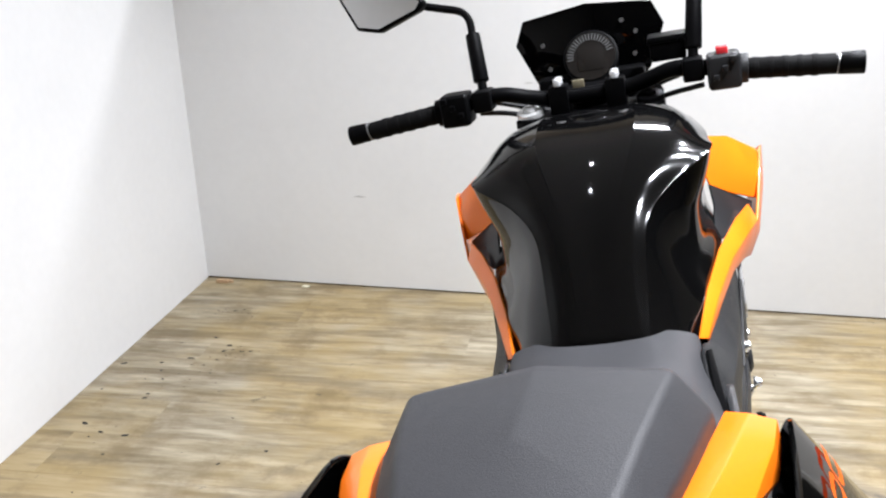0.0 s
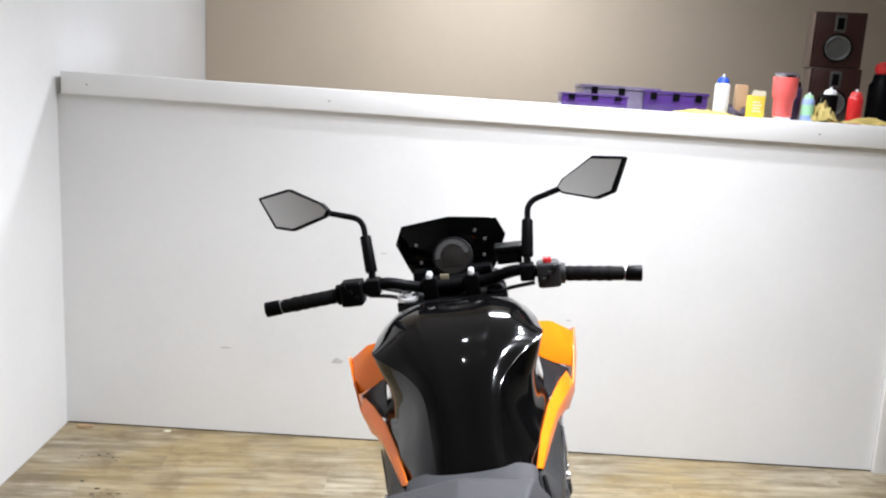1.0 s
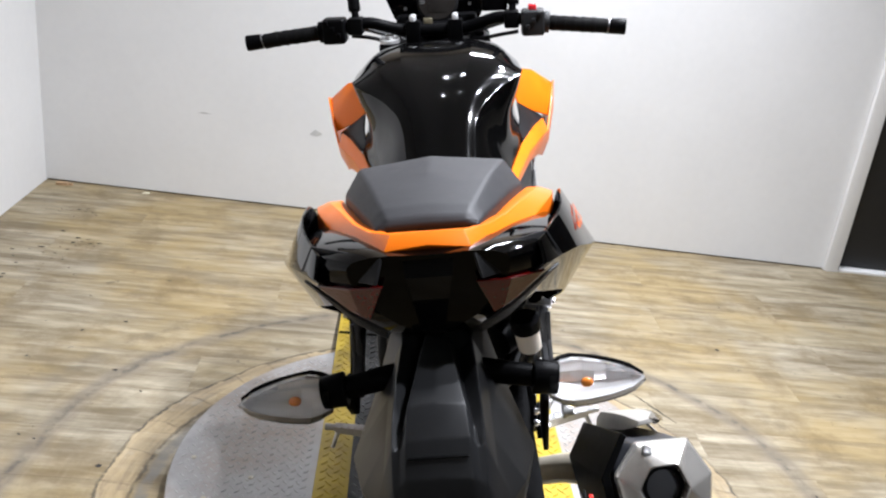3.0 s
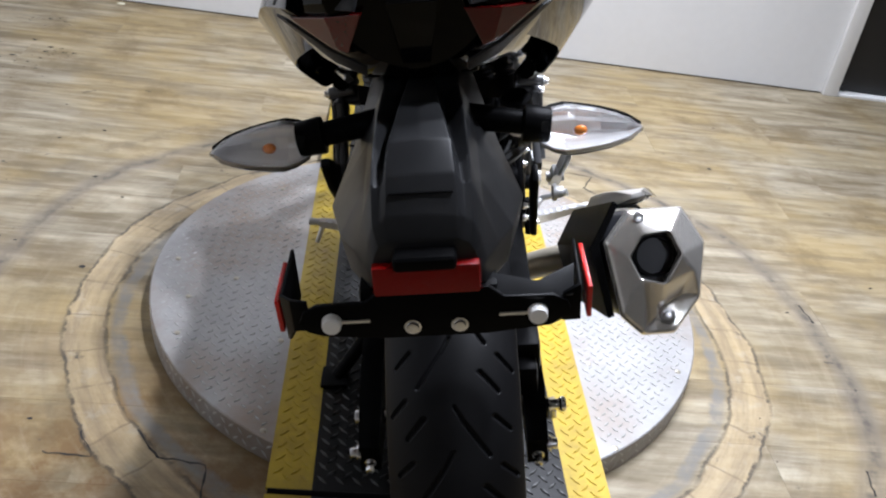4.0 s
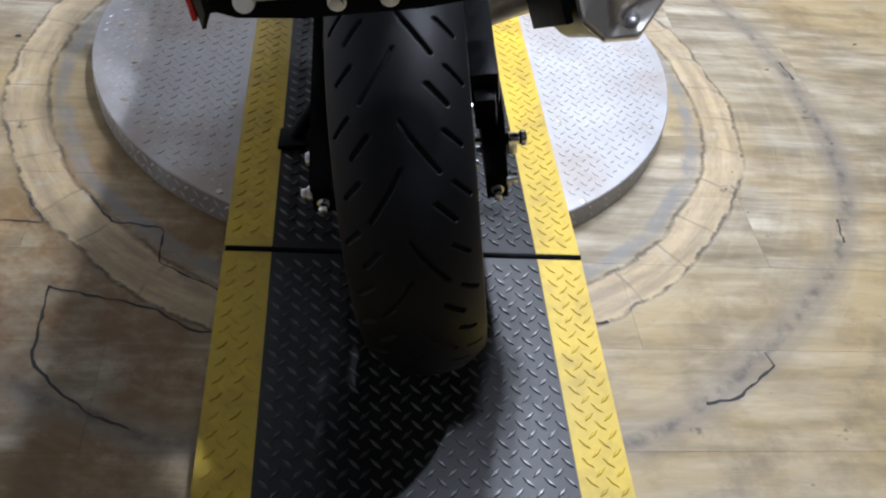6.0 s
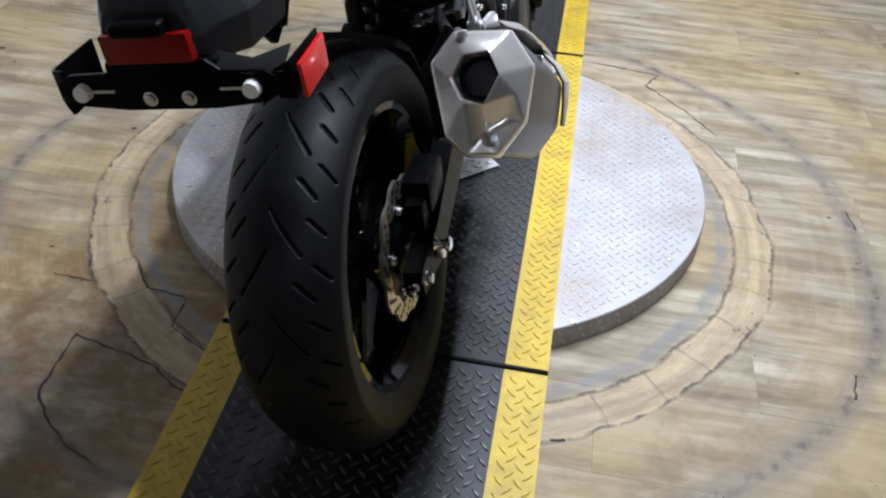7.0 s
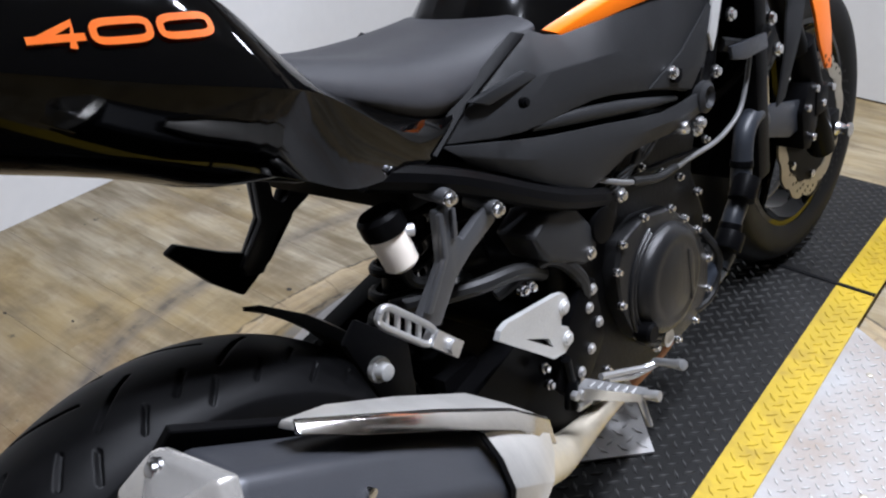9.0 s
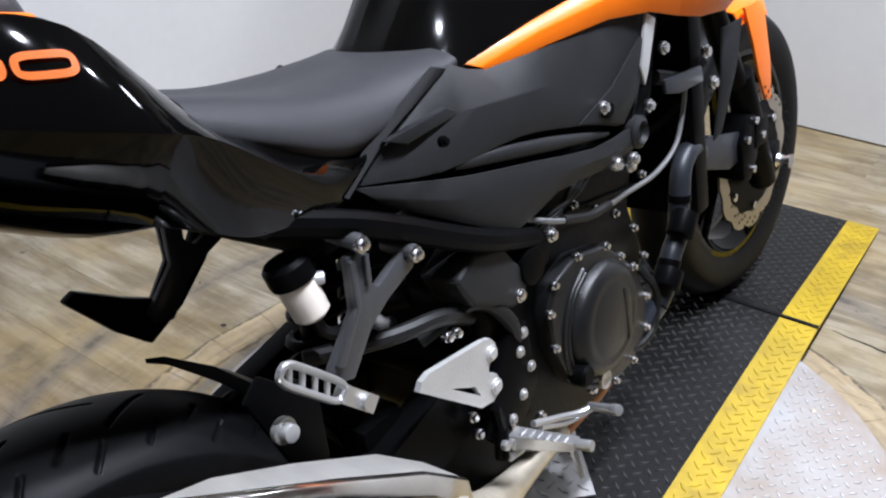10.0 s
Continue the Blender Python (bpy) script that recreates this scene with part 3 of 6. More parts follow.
# wheels
def tyre_mesh(centre, R, half, bead, per_pitch, across, pitches, cut=True):
    """A tyre: crown and side walls as one grid, with the tread's grooves sunk into it."""
    prof = []
    fall = half * 0.95 * (1 - math.cos(radians(62)))
    for k in range(across + 1):
        s = -1 + 2 * k / across
        a = abs(s)
        if a < 0.74:
            ang = a / 0.74 * radians(62)
            x, down = half * math.sin(ang) / math.sin(radians(62)), half * 0.95 * (1 - math.cos(ang))
        else:
            u = (a - 0.74) / 0.26
            x = half * (1 + 0.03 * math.sin(u * 3.0) - 0.20 * u * u)
            down = fall + u * (R - bead - fall)
        prof.append((math.copysign(x, s), R - down, s))
    # grooves: from (s0, t0) to (s1, t1), half width; s across the crown, t along it in pitches
    lines = []
    for s0, t0, s1, t1, w in ((0.01, 1.10, 0.09, 0.96, 0.0013), (0.09, 0.96, 0.19, 0.82, 0.0018), (0.19, 0.82, 0.31, 0.66, 0.0018), (0.26, 0.39, 0.43, 0.22, 0.0023), (0.44, 0.56, 0.62, 0.42, 0.0022), (0.38, 1.00, 0.55, 0.87, 0.0022)):
        lines.append((s0, t0, s1, t1, w))
        lines.append((-s0, t0 + 0.61, -s1, t1 + 0.61, w))
    per, arc = math.tau * R / pitches, half * 1.62
    table = []
    for i in range(per_pitch):
        row = []
        for x, r, s in prof:
            depth = 0.0
            for s0, t0, s1, t1, w in lines if cut else ():
                if (s > 0) != (s0 > 0):
                    continue
                for shift in (-1, 0, 1, 2):
                    ax, ay, bx, by = s0 * arc, t0 * per, s1 * arc, t1 * per
                    px, py = s * arc, (i / per_pitch + shift) * per
                    dx, dy = bx - ax, by - ay
                    k = max(0.0, min(1.0, ((px - ax) * dx + (py - ay) * dy) / (dx * dx + dy * dy)))
                    d = math.hypot(px - ax - k * dx, py - ay - k * dy)
                    u = max(0.0, min(1.0, (w + 0.0007 - d) / 0.0014))
                    depth = max(depth, 0.0042 * u * u * (3 - 2 * u))
            row.append(r - depth)
        table.append(row)
    v, f = [], []
    steps, n = per_pitch * pitches, across + 1
    for i in range(steps):
        th = math.tau * i / steps
        for (x, r, s), rr in zip(prof, table[i % per_pitch]):
            v.append((centre.x + x, centre.y + rr * math.sin(th), centre.z + rr * math.cos(th)))
    for i in range(steps):
        a, b = i * n, ((i + 1) % steps) * n
        f += [(a + k, a + k + 1, b + k + 1, b + k) for k in range(across)]
    me = bpy.data.meshes.new("tmp")
    me.from_pydata(v, [], f)
    bm = bmesh.new()
    bm.from_mesh(me)
    bpy.data.meshes.remove(me)
    return bm


def wheel(name, centre, R, half, bead, rim_half, label, steps, across, pitches, cut, turn=None):
    def place(bm):
        return turn(bm) if turn else bm
    w = part(name, place(lathe([(-0.045, 0.026), (-0.03, 0.032), (0.03, 0.032), (0.045, 0.026)], centre, centre + X, 32)), GLOSS, bike, label)
    tyre = part("tyre", place(tyre_mesh(centre, R, half, bead, steps, across, pitches, cut)), RUBBER, w, "black sport tyre with cut grooves", 120)
    h = rim_half
    prof = [(-h, bead + 0.006), (-h, bead - 0.010), (-h + 0.012, bead - 0.016), (-0.02, bead - 0.030), (0.02, bead - 0.030), (h - 0.012, bead - 0.016), (h, bead - 0.010), (h, bead + 0.006), (h - 0.006, bead + 0.008), (0, bead - 0.012), (-h + 0.006, bead + 0.008)]
    part("rim", place(lathe(prof, centre, centre + X, 96, True)), GLOSS, w, "gloss black alloy rim")
    for k in range(5):
        for side in (-1, 1):
            a0, a1 = k * 72 + 5 * side, k * 72 + 9 * side
            p0 = centre + Vector((0, 0.030 * math.sin(radians(a0)), 0.030 * math.cos(radians(a0))))
            p1 = centre + Vector((0, (bead - 0.022) * math.sin(radians(a1)), (bead - 0.022) * math.cos(radians(a1))))
            bm = rod(p0, p1, 0.015, 0.010, 8)
            part("spoke", place(bm), GLOSS, w)
    return w, place


def petal_disc(centre, x, r_out, r_in, petals, thick=0.0045, place=lambda b: b):
    """A wave-edged brake disc with rows of drilled holes."""
    bm = bmesh.new()
    seg = petals * 12
    rings = []
    for xx in (x - thick / 2, x + thick / 2):
        outer, inner = [], []
        for k in range(seg):
            a = math.tau * k / seg
            wave = 0.5 + 0.5 * math.cos(petals * a)
            ro, ri = r_out - 0.007 * (1 - wave) ** 2, r_in + 0.003 * math.cos(petals * a)
            outer.append(bm.verts.new((centre.x + xx, centre.y + ro * math.sin(a), centre.z + ro * math.cos(a))))
            inner.append(bm.verts.new((centre.x + xx, centre.y + ri * math.sin(a), centre.z + ri * math.cos(a))))
        rings.append((outer, inner))
    (o0, i0), (o1, i1) = rings
    for k in range(seg):
        j = (k + 1) % seg
        bm.faces.new((o0[k], o0[j], i0[j], i0[k]))
        bm.faces.new((o1[j], o1[k], i1[k], i1[j]))
        bm.faces.new((o0[j], o0[k], o1[k], o1[j]))
        bm.faces.new((i0[k], i0[j], i1[j], i1[k]))
    return place(bm)


def holes(centre, x, radii, n, place=lambda b: b):
    bm = bmesh.new()
    for q, r in enumerate(radii):
        for k in range(n):
            a = math.tau * (k + 0.33 * q) / n
            c = Vector((x, centre.y + r * math.sin(a), centre.z + r * math.cos(a)))
            bmesh.ops.create_circle(bm, cap_ends=True, segments=8, radius=0.0036, matrix=Matrix.Translation(c) @ Matrix.Rotation(radians(90), 4, "Y"))
    return place(bm)


rear, _ = wheel("rear_wheel", RW, 0.277, 0.070, 0.196, 0.056, "rear wheel with wide black tyre", 110, 150, 15, True)
part("brake_disc", petal_disc(RW, 0.068, 0.100, 0.072, 10), DISC, rear, "wave-edged steel rear brake disc")
tagged(part("disc_hole", holes(RW, 0.0788, (0.079, 0.086, 0.093), 22), SATIN, rear), kind="stuff")
part("disc_carrier", lathe([(0.050, 0.04), (0.066, 0.040), (0.066, 0.074), (0.0695, 0.074), (0.0695, 0.050), (0.074, 0.045)], RW, RW + X, 40), SATIN, rear)
for k in range(5):
    a = math.tau * k / 5
    bolt(rear, RW + Vector((0.071, 0.058 * math.sin(a), 0.058 * math.cos(a))), X, 0.006, 0.005)
part("sprocket", lathe([(-0.078, 0.10), (-0.071, 0.10), (-0.071, 0.05), (-0.078, 0.05)], RW, RW + X, 44, True), DISC, rear, "steel rear sprocket")
fprof, fplace = wheel("front_wheel", FW, 0.279, 0.053, 0.200, 0.042, "front wheel with black tyre", 12, 32, 15, False, steer)
part("brake_disc", petal_disc(FW, 0.066, 0.142, 0.108, 12, place=steer), DISC, fprof, "wave-edged steel front brake disc")
tagged(part("disc_hole", holes(FW, 0.0688, (0.115, 0.124, 0.133), 30, steer), SATIN, fprof), kind="stuff")
part("disc_carrier", steer(lathe([(0.050, 0.05), (0.064, 0.108), (0.068, 0.108), (0.068, 0.05)], FW, FW + X, 40)), SATIN, fprof)
for k in range(6):
    a = math.tau * k / 6
    part("disc_bobbin", steer(rod(FW + Vector((0.066, 0.099 * math.sin(a), 0.099 * math.cos(a))), FW + Vector((0.073, 0.099 * math.sin(a), 0.099 * math.cos(a))), 0.008, seg=14, bev=0.001)), ZINC, fprof)

# fuel tank
TANK = ((0.497, [(0, .722), (.022, .722), (.040, .720), (.052, .716), (.064, .710), (.078, .702), (.092, .690), (.100, .672)]),
        (0.55, [(0, .775), (.024, .777), (.042, .774), (.057, .766), (.070, .750), (.084, .732), (.097, .712), (.107, .692)]),
        (0.60, [(0, .824), (.030, .829), (.048, .827), (.065, .819), (.075, .797), (.086, .772), (.103, .740), (.119, .711)]),
        (0.645, [(0, .858), (.044, .865), (.072, .860), (.095, .847), (.097, .818), (.101, .785), (.114, .748), (.129, .718)]),
        (0.70, [(0, .885), (.058, .893), (.106, .883), (.147, .867), (.138, .836), (.126, .797), (.128, .756), (.143, .728)]),
        (0.76, [(0, .900), (.064, .906), (.118, .893), (.151, .868), (.146, .838), (.136, .800), (.138, .762), (.152, .735)]),
        (0.84, [(0, .906), (.066, .910), (.114, .898), (.147, .869), (.144, .842), (.140, .805), (.142, .768), (.150, .740)]),
        (0.92, [(0, .898), (.062, .899), (.100, .890), (.127, .872), (.127, .845), (.124, .81), (.12, .77), (.12, .74)]),
        (0.955, [(0, .872), (.050, .871), (.080, .862), (.096, .846), (.100, .825), (.098, .79), (.095, .76), (.09, .72)]))


def creased(half, at_):
    """Sets points close before and after the named ones, so that the skin turns sharply there."""
    out = []
    for k, p in enumerate(half):
        if k in at_:
            a, b = half[k - 1], half[k + 1]
            out += [tuple(q + (r - q) * .10 for q, r in zip(p, a)), p, tuple(q + (r - q) * .10 for q, r in zip(p, b))]
        else:
            out.append(p)
    return out


part("fuel_tank", loft([full(y, creased(h, (1, 3))) for y, h in TANK], 6, 4), TANKPAINT, bike, "gloss black sculpted fuel tank", 60)
part("filler_cap", joined(lathe([(0, 0.040), (0.006, 0.040), (0.008, 0.036), (0.008, 0.024), (0.006, 0.022)], (0, 0.885, 0.893), (0, 0.91, 0.99), 36), rod((0, 0.887, 0.900), (0, 0.888, 0.905), 0.016, seg=20, bev=0.001)), SATIN, bike, "round black filler cap with a metal ring")

# seats
RIDER = ((0.20, [(0, .770), (.06, .772), (.095, .772), (.112, .762), (.118, .748), (.113, .740)]),
         (0.26, [(0, .752), (.06, .755), (.098, .752), (.116, .736), (.121, .720), (.115, .710)]),
         (0.335, [(0, .733), (.06, .735), (.096, .729), (.114, .711), (.120, .690), (.112, .676)]),
         (0.405, [(0, .727), (.055, .728), (.088, .720), (.106, .705), (.113, .688), (.107, .676)]),
         (0.465, [(0, .726), (.05, .726), (.080, .721), (.098, .712), (.107, .700), (.102, .688)]),
         (0.518, [(0, .722), (.045, .723), (.074, .722), (.094, .717), (.103, .710), (.100, .700)]))
part("rider_seat", loft([full(y, h) for y, h in RIDER], 6, 5), VINYL, bike, "dark grey vinyl rider seat", 60)
PILLION = ((-0.100, [(0, .897), (.034, .896), (.046, .893), (.046, .886)]),
           (-0.078, [(0, .908), (.042, .905), (.054, .894), (.054, .880)]),
           (0.010, [(0, .911), (.063, .906), (.080, .884), (.080, .866)]),
           (0.098, [(0, .902), (.080, .893), (.099, .864), (.101, .845)]),
           (0.121, [(0, .889), (.074, .876), (.094, .850), (.096, .825)]),
           (0.140, [(0, .845), (.064, .836), (.086, .800), (.086, .770)]),
           (0.162, [(0, .775), (.056, .772), (.084, .755), (.086, .745)]))
part("pillion_seat", bevelled(loft([full(y, h) for y, h in PILLION], 2, 1), .015, 5, 9), VINYL, bike, "dark grey vinyl pillion seat pad", 30)

# tail: orange surround, black side panels with lettering, lamp
RIM_IN = ((0, -.108, .893), (.036, -.104, .892), (.050, -.082, .889), (.064, -.045, .881), (.078, .010, .873), (.094, .070, .862), (.106, .122, .850))
RIM_TOP = ((0, -.126, .900), (.032, -.124, .898), (.054, -.098, .892), (.074, -.052, .884), (.092, .005, .876), (.110, .066, .865), (.120, .112, .853))
RIM_LOW = ((0, -.140, .892), (.038, -.140, .888), (.064, -.098, .876), (.090, -.049, .866), (.111, .015, .860), (.128, .072, .854), (.135, .112, .847))
RIM_UNDER = ((0, -.130, .882), (.038, -.130, .876), (.064, -.090, .862), (.092, -.045, .850), (.113, .015, .842), (.130, .072, .836), (.136, .112, .828))
rows = [[(-x, y, z) for x, y, z in line[:0:-1]] + list(line) for line in (RIM_IN, RIM_TOP, RIM_LOW, RIM_UNDER)]
part("tail_surround", shell(rows, .004, .0015), ORANGE, bike, "glossy orange tail surround under the pillion seat", 18)
for s in (1, -1):
    top = [(0.098, -0.130, .886), (0.126, -0.04, .880), (0.138, 0.06, .865), (0.142, 0.120, .843), (0.135, 0.17, .788), (0.128, 0.205, .748), (.122, .24, .727), (.119, .275, .704), (.117, .31, .686), (.116, .352, .672), (.113, .388, .677)]
    mid = [(0.102, -0.138, .866), (0.140, -0.05, .843), (0.168, 0.05, .804), (0.185, 0.13, .775), (0.176, 0.165, .760), (0.162, 0.20, .739), (.149, .235, .713), (.139, .262, .695), (.130, .29, .680), (.122, .33, .664), (.1155, .386, .673)]
    low = [(0.070, -0.125, .835), (0.108, -0.05, .798), (0.136, 0.04, .756), (0.142, 0.10, .724), (0.140, 0.16, .690), (0.137, 0.205, .664), (.132, .245, .653), (.127, .285, .646), (.124, .31, .645), (.121, .325, .648), (.116, .384, .668)]
    bm = shell([[(x * s, y, z) for x, y, z in spline(r, 4)] for r in (top, mid, low)], 0.004, 0.0024)
    pan = part("tail_panel", bm, GLOSS, bike, "gloss black tail side panel with orange numerals", 25)
PANEL = [[tuple(p) for p in spline(line, 4)] for line in (top, mid)]  # upper edge and crease of the panel
BODY = ((-0.152, [(0, .888), (.045, .889), (.070, .880), (.060, .852), (.030, .824), (.002, .815)]),
        (-0.12, [(0, .884), (.07, .886), (.102, .876), (.094, .845), (.055, .806), (.002, .795)]),
        (-0.05, [(0, .872), (.08, .874), (.122, .864), (.124, .832), (.075, .780), (.002, .770)]),
        (0.05, [(0, .846), (.08, .848), (.128, .842), (.136, .800), (.090, .738), (.002, .725)]),
        (0.12, [(0, .805), (.08, .808), (.128, .812), (.136, .770), (.095, .700), (.002, .690)]),
        (0.20, [(0, .730), (.07, .735), (.108, .738), (.118, .715), (.100, .680), (.002, .660)]),
        (0.28, [(0, .690), (.06, .690), (.100, .685), (.108, .672), (.090, .655), (.002, .645)]))
part("under_tail", loft([full(y, h) for y, h in BODY], 3, 3), GLOSS, bike, "gloss black tail lamp housing and under-tail", 28)
for s in (1, -1):
    lens_rows = [[(s * .040, -.164, .866), (s * .070, -.154, .862), (s * .102, -.128, .856)], [(s * .054, -.158, .833), (s * .062, -.154, .835), (s * .072, -.147, .838)]]
    part("tail_lamp", shell(lens_rows, .004, .0008), DARKRED, bike, "smoked red tail lamp lens", 12)
    part("lamp_brow", shell([[(s * .040, -.153, .888), (s * .106, -.108, .886)], [(s * .046, -.166, .869), (s * .120, -.100, .859)]], .004, .001), PLASTIC, bike, "matt dark brow over the tail lamp", 20)
    part("lamp_rim", shell([[(s * .103, -.124, .854), (s * .114, -.110, .855)], [(s * .068, -.145, .834), (s * .066, -.139, .822)], [(s * .040, -.156, .822), (s * .040, -.150, .812)]], .003, .0008), PLASTIC, bike, "", 20)
part("lamp_spine", skin([[(-.022, -.150, .886), (.022, -.150, .886), (.020, -.163, .872), (-.020, -.163, .872)], [(-.014, -.140, .815), (.014, -.140, .815), (.010, -.156, .822), (-.010, -.156, .822)]]), GLOSS, bike, "", 20)


# fuel tank shrouds: orange wings that taper back along the tank
for s in (1, -1):
    strip_top = [(.104 * s, .528, .704), (.122 * s, .62, .722), (.146 * s, .71, .738), (.176 * s, .79, .748), (.196 * s, .83, .752)]
    strip_mid = [(.113 * s, .540, .697), (.134 * s, .62, .712), (.160 * s, .71, .722), (.192 * s, .79, .728), (.206 * s, .825, .728)]
    strip_low = [(.116 * s, .552, .688), (.136 * s, .63, .695), (.160 * s, .72, .699), (.180 * s, .78, .693), (.192 * s, .83, .676)]
    wing = part("shroud", shell([strip_top, strip_mid, strip_low], 0.004, 0.0015), ORANGE, bike, "glossy orange tank shroud", 30)
    upper = [(.138 * s, .872, .848), (.184 * s, .902, .834), (.229 * s, .938, .796)]
    middle = [(.142 * s, .858, .815), (.186 * s, .878, .800), (.222 * s, .895, .772)]
    lower = [(.150 * s, .838, .784), (.178 * s, .858, .762), (.212 * s, .872, .745)]
    part("wing", shell([upper, middle, lower], 0.004, 0.002), ORANGE, wing, "", 22)
    side = [[(.229 * s, .928, .799), (.236 * s, .97, .795), (.222 * s, 1.03, .765)], [(.219 * s, .880, .765), (.229 * s, .935, .745), (.218 * s, 1.02, .720)], [(.206 * s, .825, .728), (.212 * s, .885, .690), (.206 * s, .975, .668)], [(.192 * s, .83, .676), (.198 * s, .875, .664), (.200 * s, .95, .655)]]
    part("wing_side", shell(side, 0.004, 0.002), ORANGE, wing, "", 30)
    part("inner_vent", shell([[(.150 * s, .842, .786), (.178 * s, .862, .762), (.205 * s, .872, .742)], [(.152 * s, .815, .762), (.176 * s, .835, .744), (.200 * s, .85, .728)], [(.142 * s, .74, .735), (.158 * s, .765, .733), (.182 * s, .80, .738)]], 0.004, 0.001), FENDER, wing, "matt grey vent insert", 30)

# side covers
for s in (1, -1):
    rows = [[(.106, .384, .680), (.106, .477, .716), (.116, .545, .694), (.138, .650, .700), (.158, .735, .704), (.165, .790, .700)],
            [(.117, .388, .673), (.129, .470, .671), (.141, .550, .664), (.152, .650, .654), (.162, .730, .648), (.168, .772, .650)],
            [(.117, .350, .664), (.130, .455, .648), (.143, .552, .640), (.152, .640, .627), (.159, .705, .612), (.165, .756, .606)],
            [(.119, .330, .652), (.130, .440, .625), (.142, .552, .621), (.150, .628, .605), (.155, .675, .592), (.161, .722, .575)]]
    cover = part("side_cover", shell([[(x * s, y, z) for x, y, z in spline(r, 3)] for r in rows], 0.004, 0.0015), PLASTIC, bike, "matt dark grey side cover with a long duct", 24)
    duct = [(.128, .450, .628), (.135, .495, .628), (.143, .555, .619), (.150, .628, .603), (.158, .722, .573)], [(.128, .442, .612), (.135, .497, .600), (.143, .563, .587), (.152, .668, .563), (.158, .735, .562)]
    part("duct", shell([[((x - .017) * s, y, z + .008) for x, y, z in duct[0]], [((x - .017) * s, y, z - .008) for x, y, z in duct[1]]], .003, 0), BLACK, cover)
    part("duct_tongue", skin([[((.1215 + (y - .4) * .11 + r * .7 * math.cos(math.tau * q / 14)) * s, y, z + r * math.sin(math.tau * q / 14)) for q in range(14)] for y, z, r in ((.458, .622, .003), (.480, .620, .0065), (.530, .611, .0085), (.600, .596, .0085), (.660, .582, .0065), (.705, .572, .003))]), PLASTIC, cover, "", 60)
    low = [[(.120, .332, .650), (.131, .440, .618), (.137, .495, .604), (.145, .562, .590), (.157, .668, .567), (.164, .733, .567), (.166, .752, .563)],
           [(.122, .350, .634), (.134, .430, .600), (.140, .490, .580), (.147, .555, .566), (.158, .655, .555), (.164, .710, .549), (.167, .752, .552)],
           [(.121, .366, .618), (.129, .428, .580), (.134, .470, .555), (.140, .530, .525), (.147, .600, .540), (.156, .680, .535), (.164, .750, .539)]]
    part("lower_cover", shell([[(x * s, y, z) for x, y, z in spline(r, 2)] for r in low], .004, .0015), PLASTIC, cover, "", 20)
    part("cover_facet", shell([[(.1545 * s, .648, .602), (.1625 * s, .712, .626), (.171 * s, .770, .668)], [(.160 * s, .690, .590), (.168 * s, .738, .612), (.173 * s, .778, .660)], [(.166 * s, .724, .577), (.170 * s, .754, .604), (.173 * s, .783, .655)]], .003, .001), PLASTIC, cover, "", 20)
    # raised black disc that paints the shade inside the bolt's recess
    part("recess_shade", lathe([(0, .0125), (.0015, .0120), (.002, .0)], (.1605 * s, .696, .606), (.2605 * s, .680, .63), 20), BLACK, cover)
    bolt(cover, (.161 * s, .690, .608), (s, 0, 0.1), 0.006, 0.006)
    bolt(cover, (.150 * s, .425, .662), (s, 0, 0.1), 0.004, 0.004, SATIN)
    part("cover_strip", shell([[(.109 * s, .471, .718), (.111 * s, .37, .680), (.119 * s, .313, .651)], [(.114 * s, .487, .711), (.121 * s, .381, .677), (.125 * s, .320, .645)]], .003, .001), BLACK, cover, "", 20)
    part("cover_blade", prism([(.372, .679), (.46, .682), (.480, .670), (.399, .667)], min(s * .120, s * .130), max(s * .120, s * .130), "x", .003), FENDER, cover)

part("seat_base", box(-.108, .108, .288, .470, .598, .672, .010), BLACK, bike)
part("air_box", box(-.105, .105, .845, .985, .60, .765, .015), BLACK, bike, "black air box under the tank")

# frame
frame_root = part("frame", joined(*[tube([(s * .118, .235, .660), (s * .132, .33, .618), (s * .138, .46, .545), (s * .130, .565, .500)], .013, 10) for s in (1, -1)],
                                  *[tube([(s * .122, .56, .515), (s * .128, .66, .56), (s * .134, .735, .548), (s * .120, .84, .66), (s * .06, .98, .80)], .014, 10) for s in (1, -1)],
                                  *[tube([(s * .090, .50, .50), (s * .092, .47, .40), (s * .09, .46, .30)], .016, 10) for s in (1, -1)],
                                  *[tube([(s * .150, .735, .540), (s * .150, .78, .62), (s * .14, .80, .68)], .011, 10) for s in (1, -1)],
                                  *[tube([(s * .145, .74, .55), (s * .12, .86, .57), (s * .07, 1.0, .72)], .011, 10) for s in (1, -1)],
                                  rod((0, 1.075, .80), (0, 1.02, .92), .034, seg=24)), SATIN, bike, "black tubular trellis frame")
for p in ((.172, .729, .533), (.168, .785, .580), (.172, .824, .640), (.155, .565, .505), (.162, .738, .520)):
    bolt(frame_root, p, X, 0.0062, 0.006, None, "frame_bolt")
part("frame_plate", prism([(.784, .692), (.806, .680), (.780, .626), (.769, .610), (.762, .634)], .169, .174, "x", 0.002), ALU, frame_root, "bright frame trim plate")
part("frame_boss", lathe([(.150, .020), (.168, .020), (.172, .014), (.166, .010)], (0, .758, .556), (1, .758, .556), 24), PLASTIC, frame_root)
part("frame_cap", lathe([(.140, .009), (.160, .009), (.164, .007), (.164, .0)], (0, .713, .532), (1, .713, .532), 20), ZINC, frame_root, "bright round frame plug")
